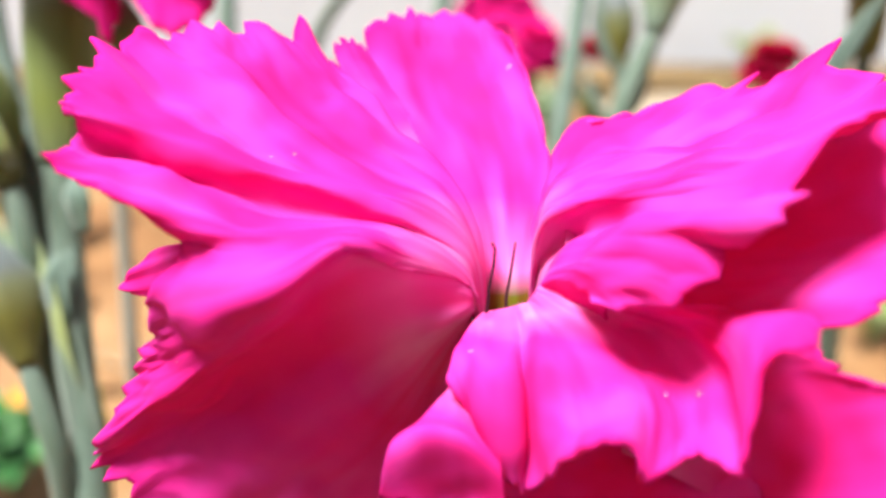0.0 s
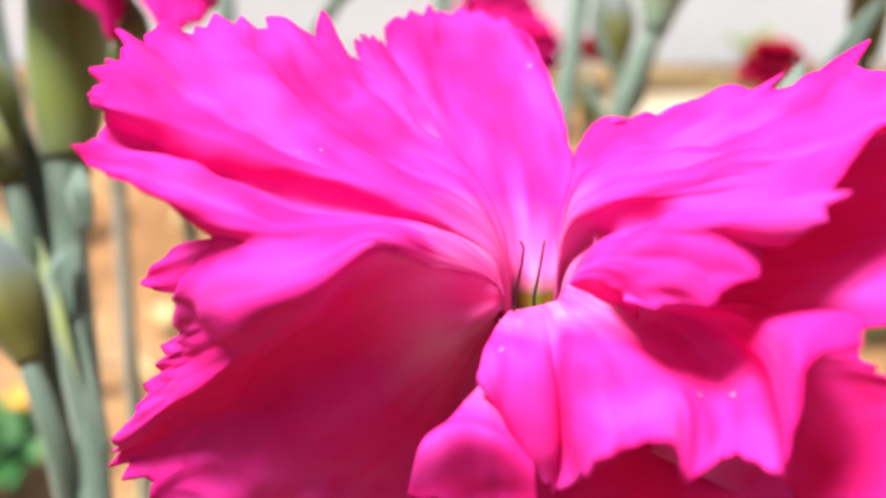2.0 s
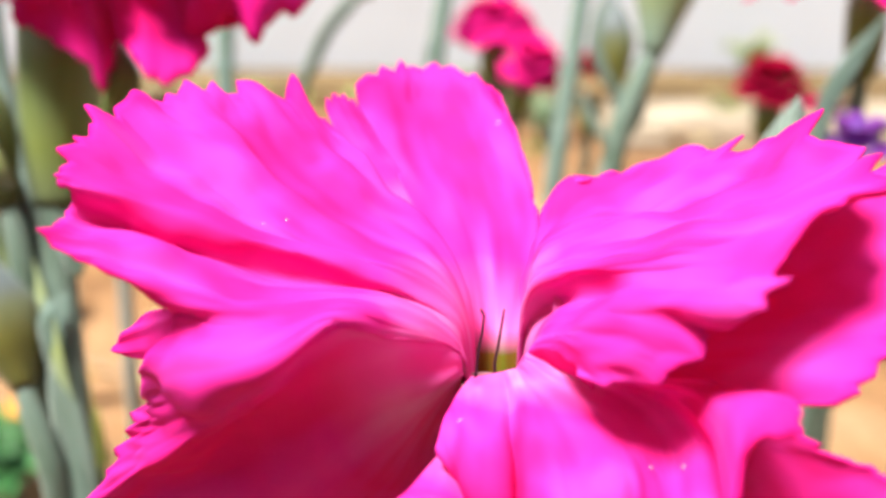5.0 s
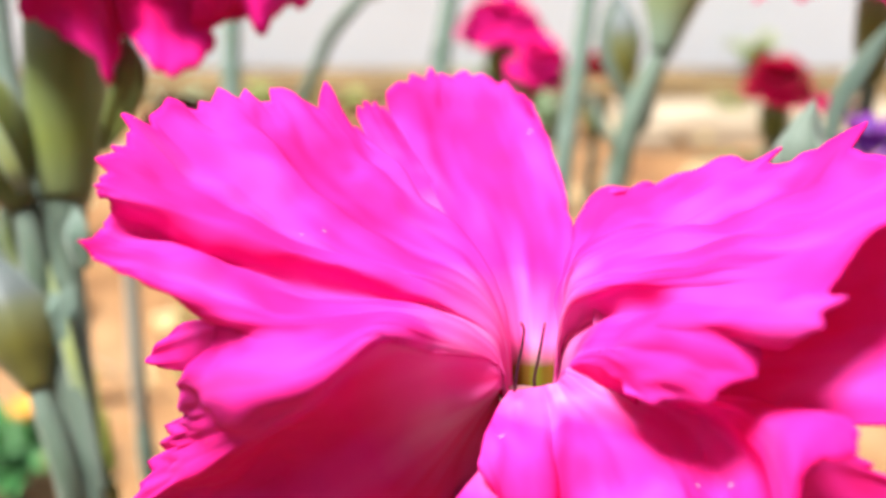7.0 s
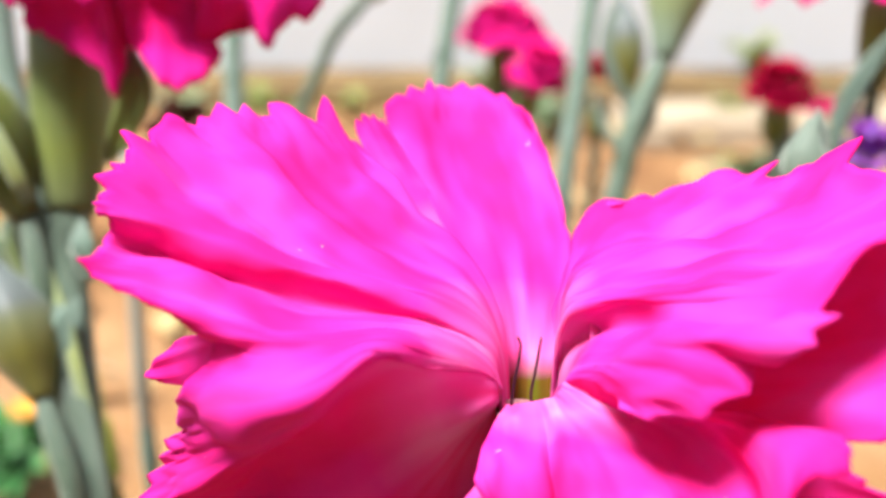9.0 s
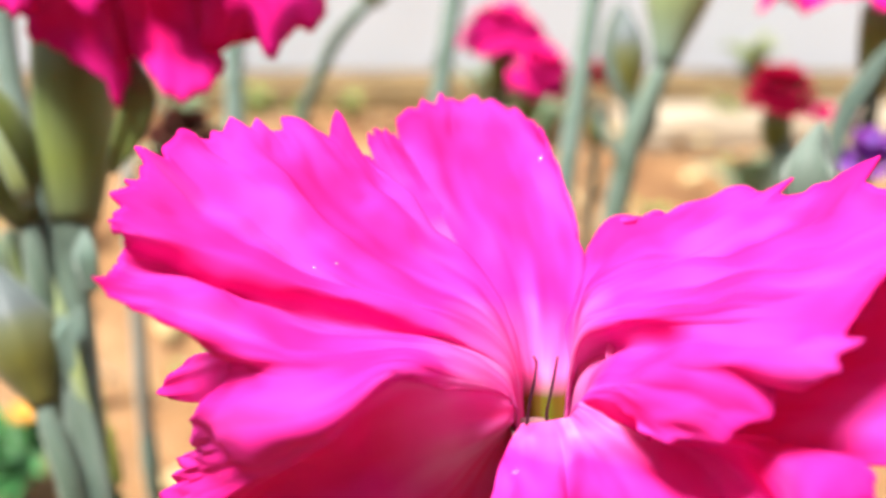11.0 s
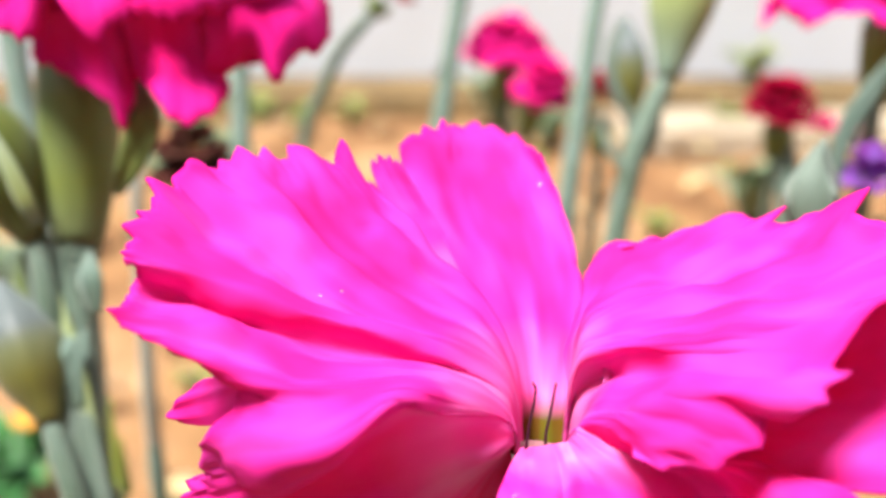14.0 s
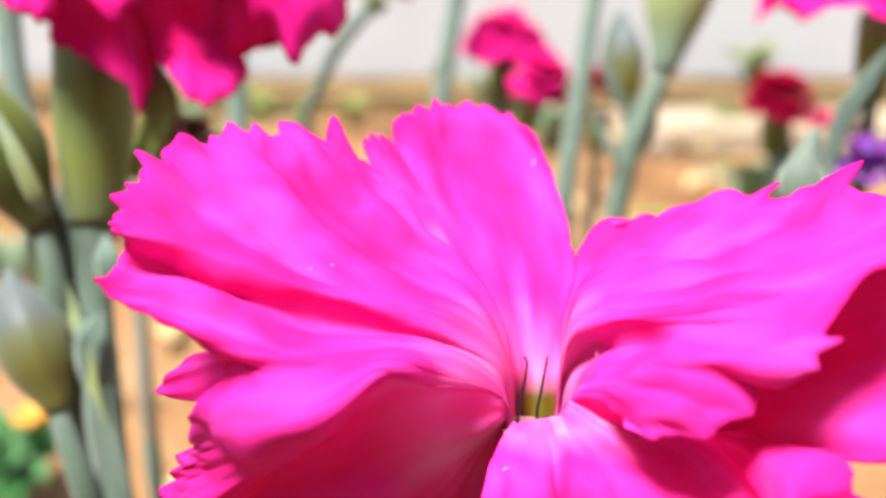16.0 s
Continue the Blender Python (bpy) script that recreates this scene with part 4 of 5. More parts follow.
HEM_SKIRT = [
    [(-1.9, 0.1, -0.4), (-0.6, -9.3, 6.4), (-2.3, -9.3, 3.4), (-2.9, -9.6, -0.4)],
    [(-1.1, -0.0, -0.8), (2.4, -11.5, 7.1), (1.0, -10.4, 2.1), (0.7, -11.3, -1.6)],
    [(0.1, -0.0, -0.8), (5.4, -12.6, 7.2), (4.6, -11.5, 0.8), (4.9, -13.3, -3.7)],
    [(1.3, -0.0, -0.8), (7.8, -13.2, 7.3), (7.4, -12.5, -0.1), (8.3, -14.6, -5.5)],
    [(2.2, -0.0, -0.8), (9.3, -12.7, 7.2), (9.1, -12.4, -1.3), (10.0, -15.3, -8.6)],
    [(2.6, -0.0, -0.8), (10.2, -11.5, 7.1), (10.0, -9.6, -0.3), (10.8, -10.1, -3.2)],
]
HEM_FRONT = [
    [(2.6, -0.0, -0.8), (10.5, -13.8, 7.3), (11.1, -12.3, 2.1), (12.4, -14.9, -1.5)],
    [(3.4, -0.1, -0.8), (13.0, -16.0, 8.0), (13.6, -14.1, 2.0), (16.1, -20.3, -2.9)],
    [(4.2, -0.1, -0.7), (15.5, -17.0, 8.4), (16.1, -15.4, 1.9), (18.6, -23.1, -5.4)],
    [(5.0, -0.1, -0.7), (17.6, -17.0, 8.4), (18.7, -15.5, 1.5), (21.1, -22.7, -5.9)],
    [(5.8, -0.1, -0.7), (19.4, -15.9, 8.3), (21.1, -15.1, 1.1), (23.4, -20.2, -5.6)],
    [(6.7, -0.1, -0.7), (20.6, -13.6, 8.0), (22.8, -12.8, 0.7), (25.0, -15.0, -3.3)],
]
HEM_TONGUE = [
    [(-1.1, -1.9, 0.8), (0.9, -9.7, 11.5), (5.2, -18.6, 8.9), (6.9, -20.1, 6.8)],
    [(0.5, -1.9, 0.8), (3.9, -10.8, 12.0), (8.4, -20.3, 7.8), (10.1, -22.0, 3.5)],
    [(1.7, -1.9, 0.8), (6.5, -10.8, 12.0), (11.0, -20.0, 8.4), (12.2, -21.2, 5.6)],
    [(2.9, -1.9, 0.8), (9.4, -10.8, 12.0), (13.4, -18.6, 9.0), (14.6, -18.4, 6.3)],
]
HEM_RIGHT = [
    [(5.0, -0.7, 0.6), (19.2, -12.9, 9.7), (22.9, -17.3, 4.7), (21.5, -16.2, -1.6)],
    [(5.4, -0.6, 1.0), (21.6, -13.8, 10.5), (25.5, -17.9, 4.8), (24.9, -16.3, -0.4)],
    [(5.8, -0.4, 1.3), (22.8, -12.4, 11.1), (27.9, -17.1, 5.3), (27.8, -15.1, 1.2)],
    [(6.2, -0.3, 1.7), (23.8, -10.0, 10.8), (30.1, -15.6, 4.4), (31.1, -17.4, -1.6)],
    [(6.6, -0.1, 2.1), (25.1, -8.7, 11.1), (32.4, -12.8, 5.4), (33.1, -12.9, 0.5)],
    [(7.0, 0.2, 2.8), (25.2, -4.8, 11.8), (34.1, -8.0, 7.0), (36.5, -7.8, 1.3)],
    [(7.4, 0.4, 3.6), (25.3, -1.0, 12.3), (34.3, -2.2, 9.4), (36.6, -0.2, 5.3)],
]
HEM_TOP = [
    [(2.5, -1.6, 1.5), (12.7, -11.8, 12.4), (15.8, -19.0, 9.7), (16.3, -19.6, 6.4)],
    [(4.1, -1.4, 1.9), (16.6, -12.9, 12.8), (19.4, -19.5, 9.7), (20.2, -20.4, 5.9)],
    [(5.8, -1.3, 2.3), (20.2, -12.7, 13.2), (23.0, -18.7, 10.3), (24.1, -18.8, 7.0)],
    [(6.6, -1.1, 2.6), (23.5, -11.3, 13.8), (27.1, -15.9, 11.4), (28.5, -15.4, 7.9)],
    [(7.0, -1.0, 3.0), (24.8, -6.3, 14.1), (30.6, -10.7, 12.3), (33.6, -9.6, 9.0)],
]
HEM_INNER = [
    [(-2.8, 0.1, -0.4), (-5.9, 0.5, 6.7), (-6.7, -1.5, 4.7), (-7.1, -2.4, 2.4)],
    [(-0.7, 1.1, -0.9), (-0.2, -1.8, 7.0), (0.2, -4.7, 2.8), (0.6, -6.3, -1.2)],
    [(1.8, 1.1, -0.9), (5.7, -3.0, 7.2), (6.8, -6.1, 2.2), (8.0, -8.4, -3.6)],
    [(3.8, 1.1, -0.9), (11.5, -4.2, 7.3), (13.4, -7.3, 2.4), (15.2, -10.7, -3.1)],
    [(5.5, 1.2, -0.6), (17.0, -4.2, 7.3), (19.5, -7.0, 3.1), (22.0, -9.9, -2.5)],
    [(5.9, 1.5, 0.2), (21.4, -2.7, 7.9), (25.5, -5.6, 3.7), (28.3, -7.9, -0.6)],
    [(6.3, 1.8, 1.0), (24.1, 0.2, 9.1), (29.9, -2.5, 5.6), (33.3, -2.9, 1.3)],
]
for k, ribs in enumerate((HEM_LEFT, HEM_SKIRT, HEM_FRONT, HEM_TONGUE, HEM_RIGHT, HEM_TOP, HEM_INNER)):
    petal(ribs, PETAL_FAR, left_bloom, seed=80 + k, teeth=7, tooth=0.9, ruffle=0.5, waves=5, nv=28, crease=0.08, relief=0.5, pleat=0.45)
part("calyx", calyx_geo(vec(*(-0.0527, 0.1262, 0.3192)) - lh, vec(*(-0.0536, 0.1385, 0.3450)) - lh, 0.0034, 0.0058), CALYX, left_bloom, "fat olive green calyx, pale at the rim")
part("stem", tube_geo([vec(*q) - lh for q in ((-0.0527, 0.1290, 0.3264), (-0.0529, 0.1267, 0.3207), (-0.0522, 0.1217, 0.3106), (-0.0500, 0.1137, 0.2931), (-0.0469, 0.1026, 0.2678), (-0.0430, 0.1007, -0.01))], [0.0034, 0.0031, 0.0023, 0.0023, 0.0024, 0.0026], rings=48), STEM, left_bloom, "grey-green stem")
part("bract", leaf_geo([vec(*q) - lh for q in ((-0.0456, 0.1240, 0.3275), (-0.0432, 0.1241, 0.3317), (-0.0409, 0.1258, 0.3374), (-0.0420, 0.1290, 0.3427))], [0.0006, 0.0018, 0.0022, 0.0003], up=(0.25, -1, 0.3), fold=0.5), CALYX, left_bloom, "olive folded bract")
for pts, wid in ((((-0.0529, 0.1149, 0.3016), (-0.0511, 0.1157, 0.3065), (-0.0497, 0.1172, 0.3101)), (0.0012, 0.0022, 0.0003)), (((-0.0513, 0.1140, 0.2994), (-0.0517, 0.1155, 0.3057), (-0.0525, 0.1169, 0.3094)), (0.0012, 0.002, 0.0003)), (((-0.0485, 0.1189, 0.3119), (-0.0490, 0.1198, 0.3167), (-0.0497, 0.1221, 0.3199)), (0.001, 0.0018, 0.0003))):
    part("bract", leaf_geo([vec(*q) - lh for q in pts], wid, up=(0, -1, 0.2)), STEM, left_bloom, "green bract at the node")
for pts, wid, skin in ((((-0.0559, 0.1220, 0.3031), (-0.0574, 0.1247, 0.3127), (-0.0587, 0.1271, 0.3188), (-0.0601, 0.1301, 0.3238)), (0.0018, 0.0026, 0.002, 0.0004), LEAF),
                       (((-0.0550, 0.1231, 0.3006), (-0.0544, 0.1262, 0.3084), (-0.0532, 0.1286, 0.3146), (-0.0516, 0.1320, 0.3205)), (0.0018, 0.0028, 0.0022, 0.0004), CALYX),
                       (((-0.0530, 0.1210, 0.2980), (-0.0563, 0.1241, 0.3057), (-0.0613, 0.1280, 0.3131), (-0.0647, 0.1305, 0.3166)), (0.002, 0.003, 0.0026, 0.0005), CALYX),
                       (((-0.0475, 0.1082, 0.2819), (-0.0485, 0.1097, 0.2884), (-0.0505, 0.1132, 0.2972), (-0.0523, 0.1172, 0.3048)), (0.0022, 0.0024, 0.002, 0.0004), LEAF)):
    part("leaf", leaf_geo([vec(*q) - lh for q in pts], wid, up=(0.1, -1, 0.2), fold=0.4), skin, left_bloom, "overlapping grey-green leaf")
left_bud = bud((-0.0555, 0.1117, 0.2989), (-0.0642, 0.1218, 0.3163), 0.0052, (-0.0427, 0.1000, 0.2314), "closed pointed carnation bud, grey-green above olive", path=((-0.0543, 0.1103, 0.2954), (-0.0517, 0.1074, 0.2882)), skin=CALYX_BUD)
edge_bud = bud((-0.0590, 0.1237, 0.3210), (-0.0700, 0.1297, 0.3445), 0.0062, (-0.0473, 0.1008, 0.2303), "fat dark olive carnation bud with a pale edge", path=((-0.0580, 0.1225, 0.3181), (-0.0566, 0.1199, 0.3114)), skin=CALYX_DARK)
# leaf-shaped strip added to draw the bud's pale edge
eo = vec(*edge_bud.location)
part("leaf", leaf_geo([vec(*q) - eo for q in ((-0.0565, 0.1198, 0.3250), (-0.0572, 0.1191, 0.3285), (-0.0592, 0.1200, 0.3337), (-0.0625, 0.1224, 0.3396))], [0.0009, 0.0012, 0.001, 0.0002], up=(0.4, -1, 0.2)), CALYX_PALE, edge_bud, "pale narrow strip along the bud edge")
o = vec(*left_bud.location)
part("leaf", leaf_geo([vec(*q) - o for q in ((-0.0486, 0.1124, 0.2839), (-0.0507, 0.1136, 0.2988), (-0.0530, 0.1171, 0.3078), (-0.0574, 0.1228, 0.3162), (-0.0606, 0.1286, 0.3248))], [0.0014, 0.0015, 0.0013, 0.0012, 0.0003], up=(-0.5, -1, 0.3)), CALYX_PALE, left_bud, "narrow pale green leaf")
tall_bud = bud((0.0495, 0.2206, 0.3251), (0.0591, 0.2388, 0.3710), 0.0087, (0.0317, 0.1830, 0.2145), "plump pale green carnation bud on a thick stem", 0.0028, path=((0.0468, 0.2187, 0.3201), (0.0418, 0.2143, 0.3089), (0.0383, 0.2105, 0.2918), (0.0361, 0.2051, 0.2705)), skin=CALYX_PALE)
small_bud = bud((0.0414, 0.2202, 0.3163), (0.0407, 0.2291, 0.3390), 0.0046, (0.0349, 0.1852, 0.2126), "slim grey-green carnation bud on the same shoot", path=((0.0426, 0.2174, 0.3094), (0.0410, 0.2140, 0.3006), (0.0385, 0.2106, 0.2845)), skin=CALYX_BUD)
for ob, pts, wid in ((small_bud, ((0.0421, 0.2186, 0.3153), (0.0377, 0.2202, 0.3238), (0.0372, 0.2231, 0.3313), (0.0388, 0.2274, 0.3392)), (0.0012, 0.0028, 0.0026, 0.0002)),
                     (small_bud, ((0.0426, 0.2149, 0.3060), (0.0450, 0.2153, 0.3114), (0.0466, 0.2175, 0.3170), (0.0468, 0.2192, 0.3213)), (0.0012, 0.0022, 0.0018, 0.0002)),
                     (tall_bud, ((0.0399, 0.2113, 0.3043), (0.0361, 0.2127, 0.3093), (0.0340, 0.2144, 0.3137), (0.0333, 0.2171, 0.3191)), (0.001, 0.0012, 0.0009, 0.0001))):
    o = vec(*ob.location)
    part("leaf", leaf_geo([vec(*q) - o for q in pts], wid, up=(0.3, -1, 0.2)), LEAF, ob, "pale pointed leaf")

near_bud = thing("leaf_shoot", "pointed pair of pale-edged grey-green leaves on a shoot", "leaf", (0.0426, 0.1080, 0.3256))
o = vec(*near_bud.location)
part("leaf", leaf_geo([vec(*q) - o for q in ((0.0426, 0.1080, 0.3256), (0.0416, 0.1096, 0.3324), (0.0422, 0.1116, 0.3360), (0.0440, 0.1143, 0.3388))], [0.002, 0.0034, 0.0018, 0.0002], up=(-0.25, -1, 0.3), fold=-0.35), LEAF, near_bud)
part("leaf", leaf_geo([vec(*q) - o for q in ((0.0437, 0.1099, 0.3249), (0.0443, 0.1120, 0.3316), (0.0447, 0.1138, 0.3348), (0.0449, 0.1160, 0.3378))], [0.002, 0.003, 0.002, 0.0002], up=(0.35, -1, 0.3), fold=-0.35), LEAF, near_bud)
part("stem", tube_geo([vec(0, 0, 0.003), vec(0, 0.005, -0.1), vec(0.005, 0.02, -o[2] - 0.01)], [0.0016, 0.0017, 0.002]), STEM, near_bud)
p = (0.0175, 0.3074, 0.3215)
carnation(p, 0.0150, 22, PETAL_FAR, "small magenta carnation on a slender stem", foot_under(p, 0.01), calyx_len=0.02, calyx_r=0.005, rows=((9, -0.2), (9, 0.05), (9, 0.3), (8, 0.55), (6, 0.85)), wide=0.8, droop=0.25, teeth=4)
p = (0.0286, 0.2908, 0.3119)
carnation(p, 0.0098, 23, PETAL_FAR, "half-open small magenta carnation", foot_under(p, 0.0), calyx_len=0.02, calyx_r=0.0045, rows=((9, -0.4), (9, 0.15), (8, 0.55), (6, 0.85)), wide=0.8, droop=0.1, teeth=4, tilt=(12, 16, 0))
p = (0.0482, 0.2983, 0.3039)
carnation(p, 0.0095, 24, PETAL_RED, "small dark pink carnation just opening", foot_under(p, -0.01), calyx_len=0.018, calyx_r=0.004, rows=((6, 0.45), (6, 0.75), (5, 0.95)))
p = (0.1073, 0.3006, 0.3033)
carnation(p, 0.0118, 25, PETAL_RED, "dark crimson carnation before the white wall", foot_under(p, 0.01), calyx_len=0.02, calyx_r=0.005, rows=((9, -0.4), (9, 0.05), (8, 0.45), (7, 0.85)), wide=0.95, droop=0.0, teeth=4)
p = (0.1275, 0.3125, 0.2887)
carnation(p, 0.007, 26, PETAL_FAR, "small pink carnation behind the crimson one", foot_under(p, 0.01), calyx_len=0.02, calyx_r=0.004, rows=((5, 0.6), (4, 0.9)))
p = (0.0886, 0.1997, 0.3473)
carnation(p, 0.024, 27, PETAL_FAR, "magenta carnation above the bed", foot_under(p, 0.03), tilt=(5, -5, 0), calyx_r=0.0042)
# dark brown head put where an unidentified dark shape stands
p = (-0.0528, 0.1807, 0.3185)
carnation(p, 0.0085, 33, PETAL_BROWN, "dark brown carnation head", foot_under(p, 0.01), calyx_len=0.012, calyx_r=0.0035, stem_r=0.0014, rows=((6, -0.2), (6, 0.4), (5, 0.9)), droop=0.3)
p = (0.0727, 0.1588, 0.3182)
carnation(p, 0.008, 28, PETAL_PURPLE, "purple carnation half hidden", foot_under(p, 0.01), calyx_len=0.016, calyx_r=0.0035, rows=((5, 0.5), (5, 0.9)))
p = (0.0906, 0.2039, 0.3129)
carnation(p, 0.005, 30, PETAL_WHITE, "tiny white flower among the carnations", foot_under(p, 0.01), calyx_len=0.008, calyx_r=0.002, stem_r=0.001, rows=((5, 0.4), (4, 0.9)))
p = (-0.0199, 0.2850, 0.3378)
carnation(p, 0.009, 29, PETAL_RED, "dark pink carnation bud opening", (-0.0652, 0.2606, 0.2159), path=((-0.0273, 0.2815, 0.3289), (-0.0346, 0.2840, 0.3202), (-0.0442, 0.2822, 0.3007), (-0.0495, 0.2772, 0.2804), (-0.0543, 0.2708, 0.2566)), tilt=(0, 35, 0), calyx_len=0.007, calyx_r=0.004, rows=((5, 0.5), (5, 0.9)))


def stalk(points, r, label="slender grey-green carnation stem", leaves=(), skin=STEM):
    ob = thing("stalk", label, "stem", points[0], "bare stems")
    o = vec(*points[0])
    pts = [vec(*q) - o for q in points]
    pts[0][2] = -o[2] - 0.01
    part("stem", tube_geo(pts, [r, r, r * 0.9, r * 0.8][:len(pts)] if len(pts) <= 4 else [r] * len(pts)), skin, ob)
    for f in (0.3, 0.62):
        c3 = spline(np.array(pts), np.array([f - 0.012, f, f + 0.012]))
        part("node", tube_geo(list(c3), [r * 0.98, r * 1.16, r * 0.98], 12, 8, False), STEM, ob, "swollen pale node")
    for f, dx, dz, w, ln in leaves:
        b1 = spline(np.array(pts), np.array([f]))[0]
        tip = b1 + vec(dx, 0.0, dz)
        part("leaf", leaf_geo([b1, b1 * 0.5 + tip * 0.5 + vec(0, 0, 0.15 * ln), tip], [w * 0.6, w, w * 0.1], up=(0, -1, 0.3)), LEAF, ob, "long narrow leaf")
    return ob


stalk([(-0.0590, 0.1234, 0.2277), (-0.0630, 0.1381, 0.2650), (-0.0670, 0.1521, 0.3004), (-0.0745, 0.1598, 0.3199), (-0.0790, 0.1668, 0.3376), (-0.0810, 0.1768, 0.3628)], 0.0022)
stalk([(-0.0628, 0.1522, 0.2108), (-0.0658, 0.1743, 0.2667), (-0.0682, 0.1875, 0.3002), (-0.0688, 0.1919, 0.3114)], 0.0017, "slender pale straw-grey stem", skin=PALE)
stalk([(-0.0074, 0.2318, 0.1731), (-0.0056, 0.2764, 0.2862), (-0.0013, 0.2879, 0.3152), (0.0048, 0.3019, 0.3508)], 0.0032)
stalk([(0.0276, 0.2108, 0.2100), (0.0306, 0.2418, 0.2885), (0.0352, 0.2530, 0.3171), (0.0406, 0.2660, 0.3500)], 0.0028)
stalk([(-0.0584, 0.2053, 0.1956), (-0.0577, 0.2448, 0.2956), (-0.0584, 0.2532, 0.3170), (-0.0577, 0.2662, 0.3499)], 0.0028)
stalk([(0.1111, 0.2561, 0.1756), (0.1120, 0.2932, 0.2695), (0.1105, 0.2980, 0.2817), (0.1101, 0.3007, 0.2887)], 0.004)

side_leaf = thing("leaf_shoot", "narrow grey-green carnation leaf on a short shoot", "leaf", (0.0657, 0.1588, 0.3182))
o = vec(*(0.0657, 0.1588, 0.3182))
part("leaf", leaf_geo([vec(0, 0, 0), vec(*(0.0672, 0.1621, 0.3266)) - o, vec(*(0.0722, 0.1650, 0.3341)) - o, vec(*(0.0782, 0.1679, 0.3415)) - o], [0.001, 0.0019, 0.0019, 0.0003], up=(0.2, -1, 0.3)), STEM, side_leaf)
part("stem", tube_geo([vec(0, 0, 0.002), vec(0, 0.005, -0.1), vec(0.005, 0.02, -o[2] - 0.01)], [0.0016, 0.0017, 0.002]), STEM, side_leaf)

# weeds and herb on the soil
def tuft(at, n, size, mat, seed, label, category="weed"):
    rng = random.Random(seed)
    ob = thing("weed", label, category, at, "weeds on the soil")
    for k in range(n):
        a, h = rng.uniform(0, 6.28), rng.uniform(0.5, 1.0)
        out = rng.uniform(0.3, 0.9) * size
        tip = vec(math.cos(a) * out, math.sin(a) * out, size * h)
        part("leaf", leaf_geo([vec(0, 0, -0.003), tip * 0.5 + vec(0, 0, size * 0.25), tip], [size * 0.03, size * 0.16, size * 0.01], rings=10), mat, ob)
    return ob


for k, (spot, size, mat, lab) in enumerate((
    ((-0.303, 1.510, 0.0), 0.05, WEED, "yellow-green weed on the soil"),
    ((-0.227, 1.436, 0.0), 0.05, WEED, "yellow-green weed on the soil"),
    ((-0.150, 1.472, 0.0), 0.05, WEED, "yellow-green weed on the soil"),
    ((-0.191, 0.628, 0.0), 0.025, WEED, "small yellowish weed on the soil"),
    ((-0.400, 0.793, 0.0), 0.075, SEEDLING, "grey-green seedling on the soil"),
    ((-0.403, 0.904, 0.0), 0.07, SEEDLING, "grey-green seedling on the soil"),
    ((-0.392, 1.384, 0.0), 0.07, SEEDLING, "grey-green seedling on the soil"),
    ((-0.367, 1.157, 0.0), 0.05, SEEDLING, "grey-green seedling on the soil"),
    ((-0.305, 1.261, 0.0), 0.05, SEEDLING, "grey-green seedling on the soil"),
    ((0.086, 1.454, 0.0), 0.11, SEEDLING, "grey-green seedling on the soil"),
    ((0.153, 1.321, 0.0), 0.08, SEEDLING, "grey-green seedling on the soil"),
    ((0.452, 1.436, 0.0), 0.05, WEED, "yellow-green weed on the soil"),
    ((0.232, 0.954, 0.0), 0.04, WEED, "yellow-green weed on the soil"),
    ((0.348, 1.008, 0.0), 0.09, SEEDLING, "grey-green seedling on the soil"),
    ((0.351, 0.682, 0.0), 0.05, WEED, "yellow-green weed on the soil"),
    ((0.555, 1.66, 0.025), 0.085, WEED, "yellow-green weed before the white wall"),
)):
    tuft(spot, 12, size, mat, 40 + k, lab)
blade = thing("weed", "upright green grass blades on the soil", "weed", (-0.152, 0.337, 0.0), "weeds on the soil")
o = vec(*(-0.152, 0.337, 0.0))
for a, b2, c2 in (((-0.0589, 0.1300, 0.2594), (-0.0587, 0.1330, 0.2746), (-0.0596, 0.1383, 0.2879)), ((-0.0583, 0.1322, 0.2576), (-0.0579, 0.1343, 0.2702), (-0.0587, 0.1382, 0.2801))):
    part("leaf", leaf_geo([vec(0, 0, -0.003), vec(*a) - o, vec(*b2) - o, vec(*c2) - o], [0.0012, 0.0016, 0.0014, 0.0002], up=(0.3, -1, 0.1)), WEED, blade)
herb_at = (-0.270, 0.489, 0.0)
tuft(herb_at, 46, 0.062, HERB, 70, "bright green leafy herb on the soil", "herb")
yf = thing("yellow_flower", "small orange-yellow flower over the herb", "flower", (-0.257, 0.500, 0.0))
for k in range(9):
    a = 2 * math.pi * k / 9
    part("petal", leaf_geo([vec(0, 0, 0.058), vec(math.cos(a) * 0.006, math.sin(a) * 0.006, 0.062), vec(math.cos(a) * 0.012, math.sin(a) * 0.012, 0.059)], [0.001, 0.0045, 0.002], rings=6), YELLOW, yf)
part("stem", tube_geo([vec(0, 0, -0.005), vec(0.001, 0, 0.025), vec(0, 0, 0.059)], [0.001, 0.001, 0.001], 8, 6), HERB, yf)

